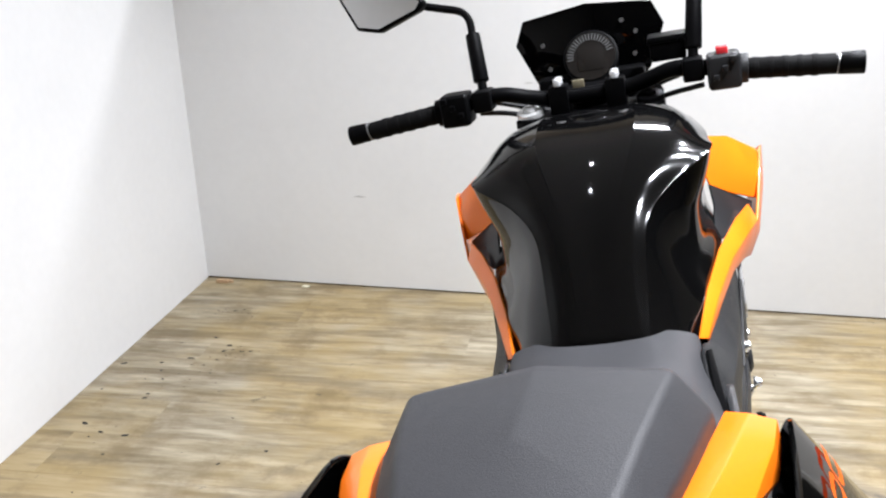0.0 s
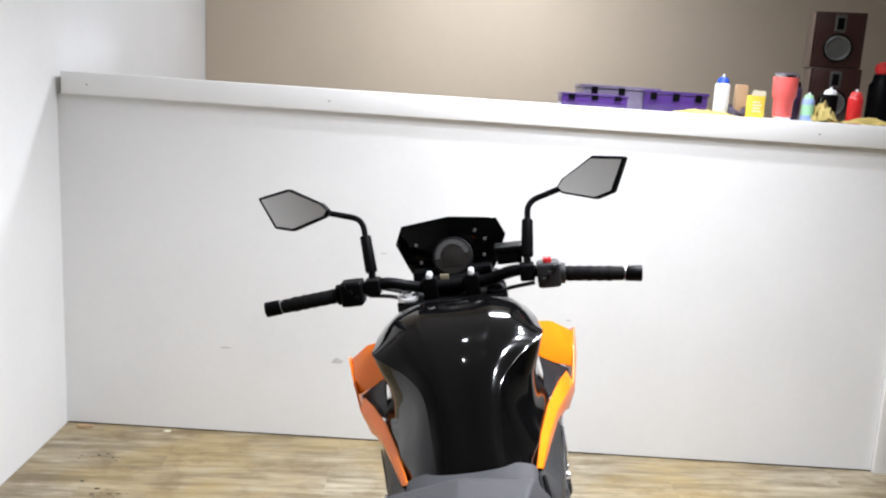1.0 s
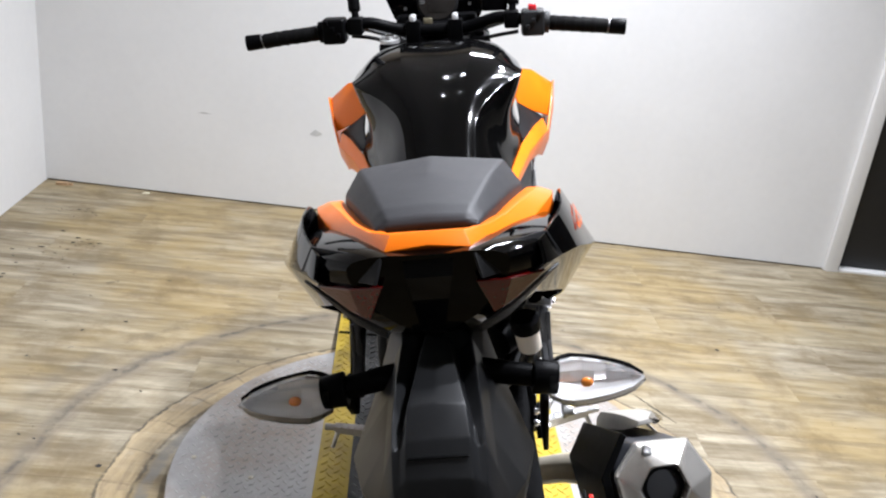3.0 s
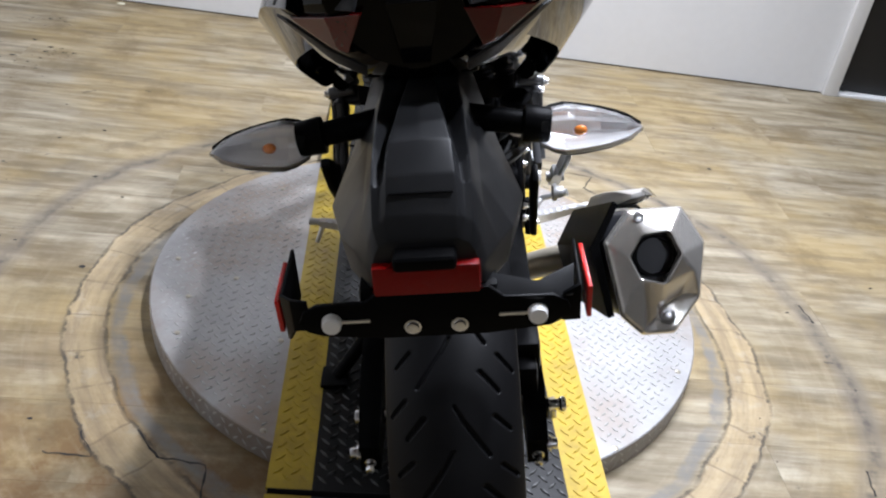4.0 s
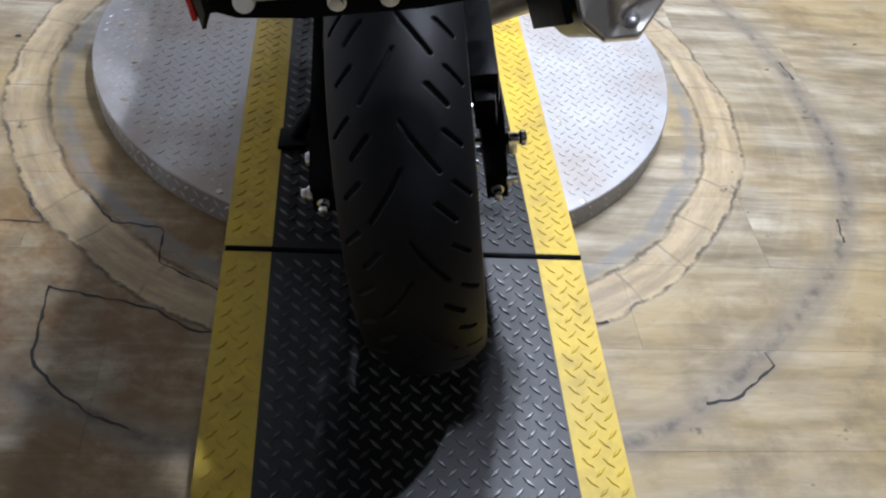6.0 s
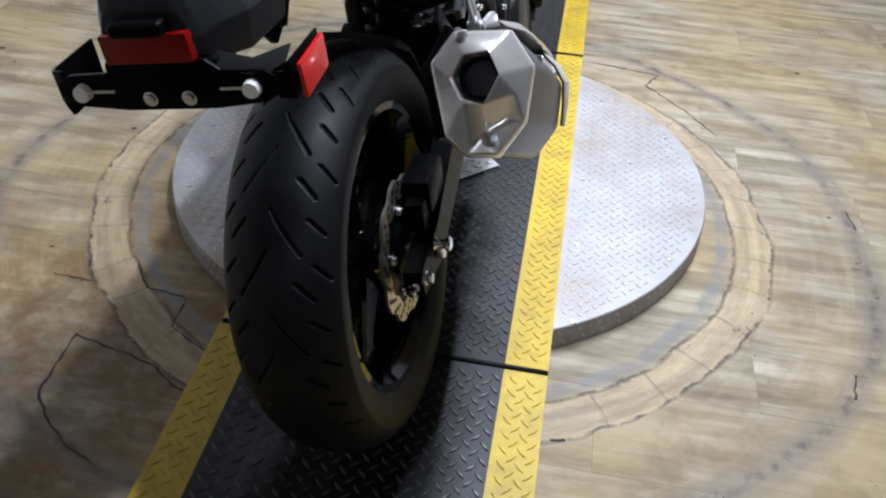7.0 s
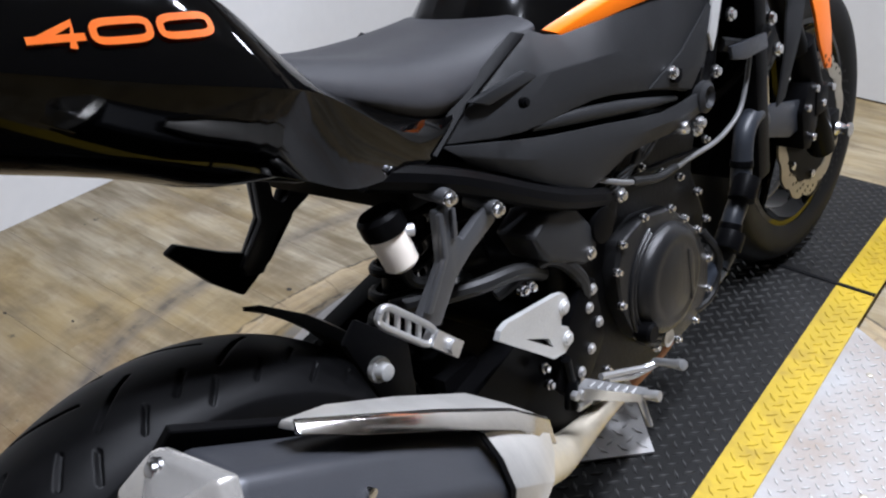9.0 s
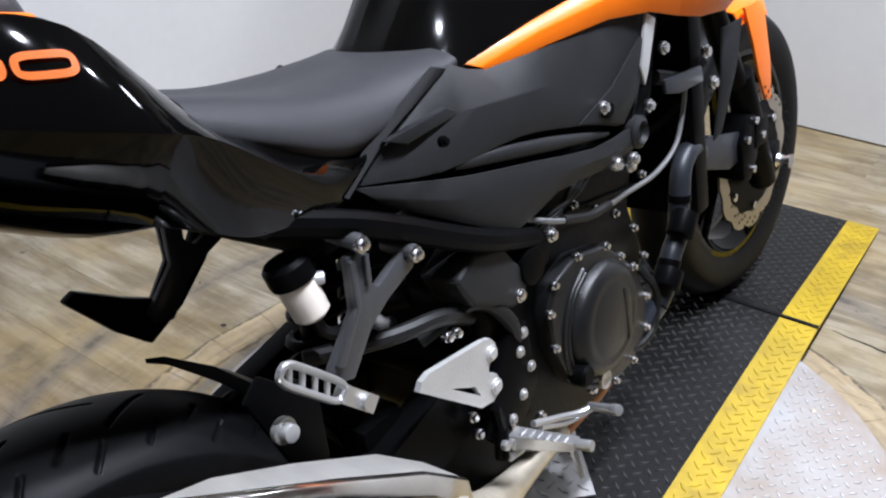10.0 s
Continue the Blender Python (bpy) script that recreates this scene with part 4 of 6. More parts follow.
part("frame_gusset", prism([(.823, .600), (.931, .588), (.935, .566), (.864, .571), (.826, .582)], .166, .172, "x", 0.002), GREY_BLUE, frame_root, "grey-blue frame gusset")

# engine
eng = part("engine", prism([(.47, .46), (.56, .50), (.66, .48), (.80, .45), (.835, .36), (.80, .25), (.68, .205), (.52, .225), (.46, .30)], -.118, .118, "x", 0.012, 3), ENGINE, bike, "black painted parallel twin engine")
part("cylinder_block", prism([(.60, .47), (.80, .43), (.875, .63), (.68, .67)], -.118, .118, "x", 0.008, 3), ENGINE, eng)
for k in range(5):
    part("cooling_rib", prism([(.625 + .012 * k, .492 + .032 * k), (.825 + .012 * k, .452 + .032 * k), (.827 + .012 * k, .458 + .032 * k), (.627 + .012 * k, .498 + .032 * k)], -.123, .123, "x", 0.0015), ENGINE, eng)
case = [(.560, .462), (.618, .474), (.690, .456), (.760, .392), (.790, .330), (.782, .282), (.735, .252), (.680, .250), (.618, .272), (.572, .318), (.545, .380), (.543, .430)]
case = [(.668 + (y - .655) * .93, .338 + (z - .362) * .95) for y, z in case]
clutch = part("clutch_cover", prism(case, .112, .140, "x", 0.006, 3), COVER, eng, "matt dark clutch cover")
part("clutch_dome", lathe([(.138, .075), (.148, .073), (.155, .066), (.158, .056), (.1565, .051), (.158, .046), (.159, .0)], (0, .672, .340), (1, .672, .340), 56), COVER, clutch)
for rr in (.081, .089):
    part("dome_rib", tube([(.141, 0.672 + rr * math.cos(radians(a)), .340 + rr * math.sin(radians(a))) for a in range(110, 251, 20)], .0032, 8, 2), COVER, clutch)
part("dome_web", prism([(.700, .372), (.714, .365), (.714, .302), (.704, .292)], .150, .1595, "x", 0.003), COVER, clutch)
for k in range(len(case)):
    (y0, z0), (y1, z1) = case[k], case[(k + 1) % len(case)]
    bolt(clutch, (.139, y0 * .985 + .0098, z0 * .985 + .0055), X, 0.0042, 0.006, None, "cover_bolt")
    if math.hypot(y1 - y0, z1 - z0) > 0.072:
        bolt(clutch, (.139, (y0 + y1) / 2, (z0 + z1) / 2), X, 0.0042, 0.0055, None, "cover_bolt")
part("oil_filler", lathe([(.138, .014), (.156, .014), (.160, .011), (.160, .0)], (0, .600, .300), (1, .600, .300), 20), SATIN, clutch)
part("sight_glass", lathe([(.137, .013), (.144, .013), (.144, .010), (.142, .0)], (0, .662, .254), (1, .662, .254), 20), ALU, clutch, "oil sight glass in a metal ring")
part("starter_cover", prism([(.420, .516), (.452, .532), (.500, .520), (.538, .470), (.530, .440), (.506, .442), (.440, .478)], .085, .138, "x", 0.008, 3), PLASTIC, eng, "matt dark grey plastic cover")
bolt(eng, (.138, .517, .452), X, 0.006, 0.005)
# made-up small bolts, standing in for silver glints of the linkage
for y, z in ((.403, .462), (.417, .459), (.422, .329), (.418, .354), (.476, .303), (.535, .278)):
    bolt(eng, (.128, y, z), X, 0.0045, 0.006, None, "engine_bolt_or_glint")
part("breather", rod((.10, .545, .475), (.142, .545, .475), .022, seg=20, bev=.002), SATIN, eng)
part("bracket_plate", prism([(.545, .50), (.60, .49), (.59, .455), (.555, .462)], .118, .130, "x", 0.003), SATIN, eng)
for p in ((.128, .60, .505), (.128, .655, .50), (.13, .70, .475), (.13, .745, .45), (.13, .79, .41), (.13, .81, .36), (.125, .56, .52), (.126, .83, .47), (.126, .80, .50)):
    bolt(eng, p, X, 0.0042, 0.006, None, "engine_bolt_or_glint")
part("coolant_hose", tube([(.128, .80, .345), (.142, .818, .30), (.140, .80, .252), (.136, .755, .245), (.132, .735, .265)], .006, 10), WIRE, eng)
part("wire_loom", joined(*[tube([(.10 + .006 * k, .54 + .02 * k, .49), (.135, .60, .515 - .006 * k), (.132, .66, .512 + .008 * k), (.12, .72, .52 + .01 * k)], .0032, 8) for k in range(4)], tube([(.09, .40, .45), (.12, .46, .47), (.13, .50, .43), (.12, .52, .38)], .009, 10), tube([(.07, .27, .50), (.115, .34, .495), (.125, .40, .485), (.11, .46, .45)], .009, 10)), WIRE, eng, "black hoses and wiring")
part("brake_hose", tube([(.150, .925, .56), (.150, .912, .528), (.150, .884, .491), (.150, .821, .476), (.150, .738, .481), (.150, .665, .486), (.146, .60, .505), (.13, .545, .53)], .0034, 10), MET_WIRE, eng, "grey braided cable")
part("hose_sleeve", tube([(.150, .70, .484), (.149, .655, .488), (.146, .605, .504)], .0055, 10), WIRE, eng)

# exhaust
ex = part("radiator_hose", tube([(.118, 1.020, .425), (.130, .996, .440), (.137, .958, .460), (.140, .920, .446), (.140, .908, .405), (.140, .896, .355), (.140, .870, .332), (.140, .845, .295), (.138, .822, .277)], .0150, 18), HOSE, bike, "dark grey-blue rubber radiator hose", 50)
for p, q in (((.140, .9085, .410), (.140, .9065, .400)), ((.140, .866, .328), (.140, .860, .319))):
    part("hose_clamp", rod(p, q, .0165, seg=20, bev=.0005), SATIN, ex)
part("exhaust_header", tube([(-.055, .86, .600), (-.06, .935, .55), (-.06, .96, .47), (-.05, .93, .36), (-.03, .85, .26), (.0, .75, .20)], .0195, 14), HEADER, bike, "heat-tinted grey-blue exhaust header")
part("header_clamp", joined(rod((.149, .905, .385), (.1495, .880, .360), .0195, seg=24, bev=.002), rod((.150, .845, .325), (.150, .826, .306), .020, seg=24, bev=.002)), SATIN, ex)
part("collector", tube([(.098, .765, .216), (.097, .70, .200), (.095, .60, .195)], .0165, 16), RUSTY, ex, "copper brown pipe under the engine")
part("downpipe", tube([(.138, .824, .278), (.122, .80, .250), (.098, .75, .216)], .0155, 16), HEADER, ex)
part("link_pipe", tube([(.095, .61, .195), (.098, .53, .196), (.115, .45, .212), (.165, .355, .283), (.206, .235, .368)], lambda t: .0175 + .009 * t, 20), MIDPIPE, ex, "straw-tinted link pipe")
CAPC, TILT_M = Vector((0.223, -0.075, 0.555)), radians(31.5)
MAX_ = Vector((0, math.cos(TILT_M), -math.sin(TILT_M)))  # forward along the muffler
MV = Vector((0, math.sin(TILT_M), math.cos(TILT_M)))
OUT = ((-.050, .030), (-.026, .062), (.030, .065), (.062, .034), (.056, -.026), (.026, -.067), (-.008, -.067), (-.034, -.040))
OUTC = ((-.049, .028), (-.024, .061), (.035, .062), (.059, .024), (.051, -.034), (.022, -.071), (-.012, -.071), (-.034, -.050))


def mring(d, k=1.0, shift=(0, 0), out=OUT):
    return [CAPC + X * (u * k + shift[0]) + MV * (v * k + shift[1]) + MAX_ * d for u, v in out]


muf = part("muffler", bevelled(skin([mring(.020, 0.985, out=OUTC), mring(.15, 1.00), mring(.295, 1.00, (-.004, 0)), mring(.315, .80, (-.010, 0))]), .010, 4, 25), MUFFLER, bike, "dark grey coated muffler", 50)
RIMD = (-.003, -.001, .010, .015, .012, .012, .008, .002)  # how far each corner of the rim lies forward
EYE_ = ((-.024, .012, -.006), (-.011, .034, -.009), (.016, .037, -.013), (.027, .013, -.014), (.010, -.017, -.010), (-.014, -.010, -.006))
DIP = ((.042, -.006, .001), (.032, -.030, .017), (.012, -.040, .013))  # ridge, scoop, its lower lip


def at_cap(u, v, d):
    return CAPC + X * u + MV * v + MAX_ * d


bm = bmesh.new()
o = [bm.verts.new(at_cap(u * .97, v * .97, d)) for (u, v), d in zip(OUTC, RIMD)]
o2 = [bm.verts.new(at_cap(u * 1.01, v * 1.01, d + .007)) for (u, v), d in zip(OUTC, RIMD)]
o3 = [bm.verts.new(at_cap(u * 1.01, v * 1.01, d + .012)) for (u, v), d in zip(OUTC, RIMD)]
e = [bm.verts.new(at_cap(*p)) for p in EYE_]
e2 = [bm.verts.new(at_cap(u, v, .03)) for u, v, d in EYE_]
g_, h_, i_ = [bm.verts.new(at_cap(*p)) for p in DIP]
for f in ((o[7], o[0], e[0], e[5]), (o[0], o[1], e[1], e[0]), (o[1], o[2], e[2], e[1]), (o[2], o[3], e[3], e[2]), (o[3], o[4], g_, e[3]), (e[4], e[3], g_), (g_, o[4], h_), (e[4], g_, h_), (e[4], h_, i_), (h_, o[4], o[5], i_), (i_, o[5], o[6]), (e[5], e[4], i_, o[6]), (e[5], o[6], o[7])):
    bm.faces.new(f)
for a, c in ((o, o2), (o2, o3), (e2, e)):
    n_ = len(a)
    for k in range(n_):
        bm.faces.new((a[k], c[k], c[(k + 1) % n_], a[(k + 1) % n_]))
bmesh.ops.recalc_face_normals(bm, faces=bm.faces)
capo = part("muffler_cap", bevelled(bm, .0050, 4, 10), CAPSTEEL, muf, "faceted brushed steel muffler end cap", 16)
part("outlet", lathe([(0, .0225), (-.020, .0225), (-.020, .019), (.0, .019)], CAPC + X * .004 + MV * .012 + MAX_ * .028, CAPC + X * .004 + MV * .012 + MAX_ * 1.0, 24, True), SATIN, muf)
part("baffle", lathe([(.029, .0), (.029, .030), (.031, .030)], CAPC + X * .004 + MV * .012, CAPC + X * .004 + MV * .012 + MAX_, 20), BLACK, muf)
for u, v, d in ((-.014, .051, .000), (.014, -.052, .008)):
    bolt(capo, CAPC + X * u + MV * v + MAX_ * d, -MAX_, 0.0062, 0.005)
# added black plate: paints the shade on the muffler's inboard face
part("inboard_shade", bevelled(skin([[at_cap(u, v, d) for u, v in ((-.047, -.052), (-.062, .024), (-.036, .072), (-.030, .068), (-.052, .026), (-.040, -.050))] for d in (.016, .36)]), .001, 1, 25), BLACK, muf, "black plate standing in for shade inboard of the muffler", 25)
# heat guard along the muffler's top, running into a collar at its front
GUARD = ((.080, ((-.006, .074), (-.004, .080), (.010, .083), (.016, .078))), (.126, ((-.018, .068), (-.014, .086), (.024, .088), (.032, .079))), (.20, ((-.022, .066), (-.018, .088), (.028, .089), (.036, .078))), (.290, ((-.024, .064), (-.020, .087), (.032, .087), (.042, .074))), (.350, ((-.022, .050), (-.018, .076), (.030, .076), (.042, .058))))
gd = part("heat_guard", bevelled(skin([[at_cap(u, v, d) for u, v in row] for d, row in GUARD]), .002, 2, 20), STEEL, muf, "brushed steel heat guard", 20)
part("guard_lip", bevelled(skin([[at_cap(row[2][0] - .003, row[2][1] + .0012, d), at_cap(row[2][0] + .002, row[2][1] - .001, d), at_cap(row[3][0] + .002, row[3][1] - .001, d), at_cap(row[3][0] - .003, row[3][1] - .003, d)] for d, row in GUARD]), .001, 2, 20), POLISHED, gd, "polished steel lip", 20)
ARC_C = ((-.030, .058, .256, .345), (.004, .068, .252, .350), (.034, .068, .254, .345), (.050, .052, .262, .336), (.060, .032, .271, .328), (.059, .006, .281, .320), (.056, -.022, .288, .297))
strap_rows = [[at_cap(u * k, v * k, d0 + (d1 - d0) * q) for u, v, d0, d1 in ARC_C] for q, k in ((0, 1.05), (.25, 1.09), (.6, 1.10), (1, 1.03))]
part("strap", shell(strap_rows, .004, .001), STEEL, muf, "brushed steel front collar", 25)
part("strap_gasket", shell([[at_cap(u * 1.04, v * 1.04, d0 - e_) for u, v, d0, d1 in ARC_C] for e_ in (.006, -.006)], .002, .0005), BLACK, muf, "", 30)
part("cone", skin([mring(.312, .80, (-.010, 0)), mring(.350, .52, (-.014, -.004)), mring(.385, .36, (-.018, -.008))]), STEEL, muf, "brushed steel muffler cone", 30)
bolt(muf, CAPC + X * .052 + MV * .045 + MAX_ * .12, X, 0.003, 0.002, CHROME)
part("hanger", prism([(.165, .535), (.185, .55), (.235, .50), (.23, .44), (.20, .43)], .120, .128, "x", .003), SATIN, bike, "black muffler hanger plate")
bolt(bike, (.150, .178, .510), X, 0.0085, 0.010, ALU, "hanger_bolt")

# rear suspension
swing = part("swingarm", joined(*[skin([[(s * .118, -.045, .285), (s * .092, -.045, .285), (s * .092, -.045, .248), (s * .118, -.045, .248)], [(s * .122, .04, .300), (s * .092, .04, .300), (s * .092, .04, .246), (s * .122, .04, .246)], [(s * .118, .25, .365), (s * .085, .25, .365), (s * .085, .25, .290), (s * .118, .25, .290)], [(s * .112, .48, .415), (s * .078, .48, .415), (s * .078, .48, .335), (s * .112, .48, .335)]]) for s in (1, -1)], rod((-.12, .47, .375), (.12, .47, .375), .026, seg=20), box(-.09, .09, .30, .36, .335, .40, .01)), SATIN, bike, "black box-section swingarm")
bevel_axle = joined(rod((-.128, .020, .278), (.130, .020, .278), .0095, seg=18, bev=.002), rod((.122, .020, .278), (.134, .020, .278), .015, seg=6, bev=.001))
part("axle", bevel_axle, ZINC, swing)
part("spool", lathe([(0, .006), (.004, .009), (.007, .007), (.017, .007), (.020, .0098), (.024, .0098), (.026, .008)], (.120, .012, .291), (1, .012, .291), 24), CHROME, swing, "polished stand spool")
for s in (1, -1):
    bolt(swing, (s * .120, -.038, .272), (s, 0, 0), 0.0075, 0.010)
    bolt(swing, (s * .105, -.046, .262), (0, -1, 0), 0.006, 0.016, None, "adjuster_bolt", True)
part("brake_caliper", joined(box(.078, .118, .045, .125, .315, .365, .008), box(.085, .112, .02, .06, .30, .345, .006)), SATIN, swing, "black rear brake caliper")
arc_ = []
for k in range(7):
    row = []
    for s_, w in ((-1, .060), (-.6, .048), (0, .0), (.6, .048), (1, .060)):
        a = radians(20 + k / 6 * (28.5 - 6.5 * s_))
        row.append((w if s_ > 0 else -w, .020 + (.303 - .008 * abs(s_)) * math.cos(a), .278 + (.303 - .012 * abs(s_) ** 2) * math.sin(a)))
    arc_.append(row)
arc_.append([(x, y - .004 * q, z - .014 * q) for (x, y, z), q in zip(arc_[-1], (.08, .5, 1, .9, .6))])
hug = part("hugger", shell(arc_, .003, .001), PLASTIC, bike, "black rear hugger fender", 40)
part("chain", joined(*[tube([(-.074, .02, .278 + q * .088), (-.074, .25, .36 + q * .055), (-.074, .50, .38 + q * .036)], .007, 8, 4) for q in (1, -1)]), SATIN, bike, "dark drive chain")
part("chain_guard", prism([(.10, .385), (.40, .45), (.42, .44), (.40, .425), (.12, .360)], -.095, -.062, "x", .003), BLACK, bike)
shock = part("shock_absorber", rod((.0, .33, .40), (.0, .40, .66), .020, seg=20), SATIN, bike, "rear shock absorber with black spring")
part("spring", tube([(.034 * math.cos(k * .8), .335 + .07 * k / 60 + .034 * math.sin(k * .8) * .95, .42 + .21 * k / 60) for k in range(61)], .006, 8, 2), SATIN, shock)
part("preload_ring", lathe([(0, .030), (.006, .036), (.012, .036), (.016, .031)], (.02, .395, .445), (.03, .42, .54), 20), CHROME, shock, "bright preload ring")
part("shock_reservoir", rod((.07, .375, .515), (.092, .395, .52), .026, seg=24, bev=.003), SATIN, shock)

# foot controls
hanger = part("foot_plate", prism([(.455, .372), (.500, .418), (.530, .412), (.536, .33), (.50, .296), (.452, .29), (.43, .318)], .118, .132, "x", .004), SATIN, bike, "black foot control plate")
for y, z in ((.509, .383), (.503, .330), (.520, .402), (.478, .312), (.525, .355)):
    bolt(hanger, (.132, y, z), X, 0.0052, 0.004, PEG)
heel = [(.332, .446), (.338, .454), (.350, .457), (.434, .444), (.446, .440), (.452, .431), (.450, .420), (.436, .413), (.434, .404), (.446, .397), (.450, .384), (.444, .374), (.434, .370), (.414, .374)]
inner = [(0.373, 0.424), (0.410, 0.403), (0.416, 0.388)]
bm = bmesh.new()
vo = [[bm.verts.new((x, y, z)) for y, z in heel] for x in (.140, .147)]
vi = [[bm.verts.new((x, y, z)) for y, z in inner] for x in (.140, .147)]
for q in (0, 1):
    ed = [bm.edges.new((vo[q][k], vo[q][(k + 1) % len(heel)])) for k in range(len(heel))] + [bm.edges.new((vi[q][k], vi[q][(k + 1) % 3])) for k in range(3)]
    bmesh.ops.triangle_fill(bm, edges=ed, use_beauty=True)
for ring in (vo, vi):
    n_ = len(ring[0])
    for k in range(n_):
        bm.faces.new((ring[0][k], ring[0][(k + 1) % n_], ring[1][(k + 1) % n_], ring[1][k]))
hg = part("heel_guard", bm, ALU, bike, "silver aluminium heel guard with a triangular hole", 30)
for y, z in ((.442, .384), (.443, .424)):
    bolt(hg, (.147, y, z), X, 0.0066, 0.004, ALU)
for s in (1, -1):
    peg = part("foot_peg", joined(skin([[(s * .140, .454, .308), (s * .140, .474, .308), (s * .140, .476, .292), (s * .140, .452, .292)], [(s * .222, .460, .321), (s * .222, .474, .321), (s * .222, .475, .311), (s * .222, .459, .311)]]), rod((s * .220, .467, .316), (s * .240, .468, .319), .0058, .0062, seg=14, bev=.001), rod((s * .216, .466, .312), (s * .230, .459, .281), .0042, .0034, seg=12, bev=.001)), PEG, bike, "ribbed aluminium rider foot peg")
    for k in range(6):
        x0, zz = .152 + .011 * k, .3095 + .0018 * k
        part("rib", box(min(s * x0, s * (x0 + .004)), max(s * x0, s * (x0 + .004)), .459, .470, zz - .003, zz + .0022, .0006), PEG, peg)
pedal = part("brake_pedal", joined(tube([(.150, .490, .303), (.156, .535, .284), (.163, .562, .274), (.172, .580, .274)], .0042, 10), tube([(.152, .500, .292), (.158, .545, .271), (.172, .580, .272)], .0034, 10), rod((.168, .580, .274), (.212, .566, .291), .0050, .0058, seg=14, bev=.001), rod((.206, .568, .2885), (.217, .5645, .293), .0068, seg=14, bev=.0015)), PEG, bike, "silver brake pedal")
mcyl = part("master_cylinder", joined(rod((.136, .452, .318), (.138, .441, .285), .008, seg=16, bev=.002), rod((.136, .451, .316), (.136, .447, .350), .006, seg=12)), SATIN, bike, "small black brake cylinder")
part("clevis", joined(rod((.141, .455, .300), (.150, .455, .300), .0075, seg=14, bev=.001), rod((.144, .446, .286), (.144, .470, .281), .0055, seg=12, bev=.001), rod((.144, .440, .308), (.152, .440, .308), .006, seg=6, bev=.001)), PEG, mcyl, "silver linkage clevis")
part("footrest_bracket", prism([(.36, .37), (.47, .40), (.53, .30), (.53, .215), (.47, .20), (.40, .255)], .078, .100, "x", .004), SATIN, bike, "black footrest bracket behind the engine")
for s in (1, -1):
    br = part("pillion_bracket", joined(prism([(.290, .606), (.312, .606), (.308, .576), (.318, .566), (.356, .582), (.370, .578), (.366, .562), (.326, .548), (.300, .534), (.268, .500), (.248, .506), (.244, .520), (.284, .558)], min(s * .130, s * .140), max(s * .130, s * .140), "x", .003), prism([(.288, .604), (.294, .604), (.290, .562), (.256, .520), (.249, .524), (.284, .562)], min(s * .139, s * .145), max(s * .139, s * .145), "x", .0015), prism([(.306, .602), (.311, .602), (.308, .576), (.302, .574)], min(s * .139, s * .144), max(s * .139, s * .144), "x", .001)), GREY_SATIN, bike, "grey satin pillion peg bracket")
    for y, z in ((.302, .612), (.363, .574)):
        sp = part("spacer", rod((s * .112, y - .002, z + .010), (s * .146, y, z + .004), .0080, seg=18, bev=.001), GREY_SATIN, br)
        part("bolt", joined(rod((s * .145, y, z + .003), (s * .149, y, z + .003), .0078, seg=18, bev=.0006), rod((s * .148, y, z + .003), (s * .154, y, z + .003), .0052, seg=6, bev=.001)), ZINC, sp)
    if s < 0:
        continue
    lo, hi = Vector((s * .158, .252, .494)), Vector((s * .166, .170, .578))
    way = (hi - lo).normalized()
    acr = Vector((0, way.z, -way.y))
    loop = []
    for k in range(25):
        a = math.tau * k / 24
        u = .5 + .5 * math.copysign(abs(math.cos(a)) ** .35, math.cos(a))
        loop.append(lo + way * (.026 + .080 * u) + acr * .0085 * math.copysign(abs(math.sin(a)) ** .6, math.sin(a)) + X * s * .002)
    rungs = [rod(lo + way * d - acr * .0075, lo + way * (d + .008) + acr * .0075, .0026, seg=8) for d in (.042, .058, .074, .090)]
    part("pillion_peg", joined(tube(loop, .0034, 10, 2), *rungs, skin([[lo + way * d + X * s * dx + acr * dy for dx, dy in ((-.007, -.008), (.007, -.008), (.007, .008), (-.007, .008))] for d in (-.016, .028)]), rod(lo - X * .012 * s, lo + X * .012 * s, .007, seg=14)), PEG, bike, "folded aluminium pillion foot peg")
part("left_hanger", prism([(.169, .570), (.184, .576), (.230, .545), (.270, .523), (.300, .545), (.346, .600), (.375, .590), (.330, .540), (.287, .506), (.240, .484), (.208, .516)], -.152, -.138, "x", .004), BLACK, bike, "black pillion peg arm")
res = part("fluid_reservoir", lathe([(0, .012), (.004, .0165), (.036, .018), (.040, .018)], (.113, .262, .560), (.104, .252, .62), 24), TANKFLUID, bike, "translucent brake fluid reservoir with black cap")
capb = lathe([(.038, .0205), (.041, .0215), (.055, .0215), (.059, .018), (.060, .0)], (.113, .262, .560), (.104, .252, .62), 28)
part("cap", capb, BLACK, res, "ribbed black cap")
part("reservoir_clip", rod((.116, .262, .596), (.124, .274, .594), .006, seg=12, bev=.001), ALU, res)
part("hose", tube([(.112, .262, .560), (.112, .27, .54), (.12, .29, .53)], .006, 8), WIRE, res)
stand = part("side_stand", joined(tube([(-.085, .44, .24), (-.15, .40, .13), (-.215, .37, .052)], .012, 12, 3), box(-.245, -.195, .345, .40, .043, .053, .004)), SATIN, bike, "black side stand, folded out")
part("shift_lever", joined(tube([(-.14, .47, .33), (-.15, .56, .31), (-.17, .62, .32)], .006, 10), rod((-.16, .62, .322), (-.215, .625, .322), .009, seg=12, bev=.002)), SATIN, bike)
part("side_case", prism([(y, z) for y, z in case], -.145, -.112, "x", .008, 3), COVER, eng, "matt dark generator cover")

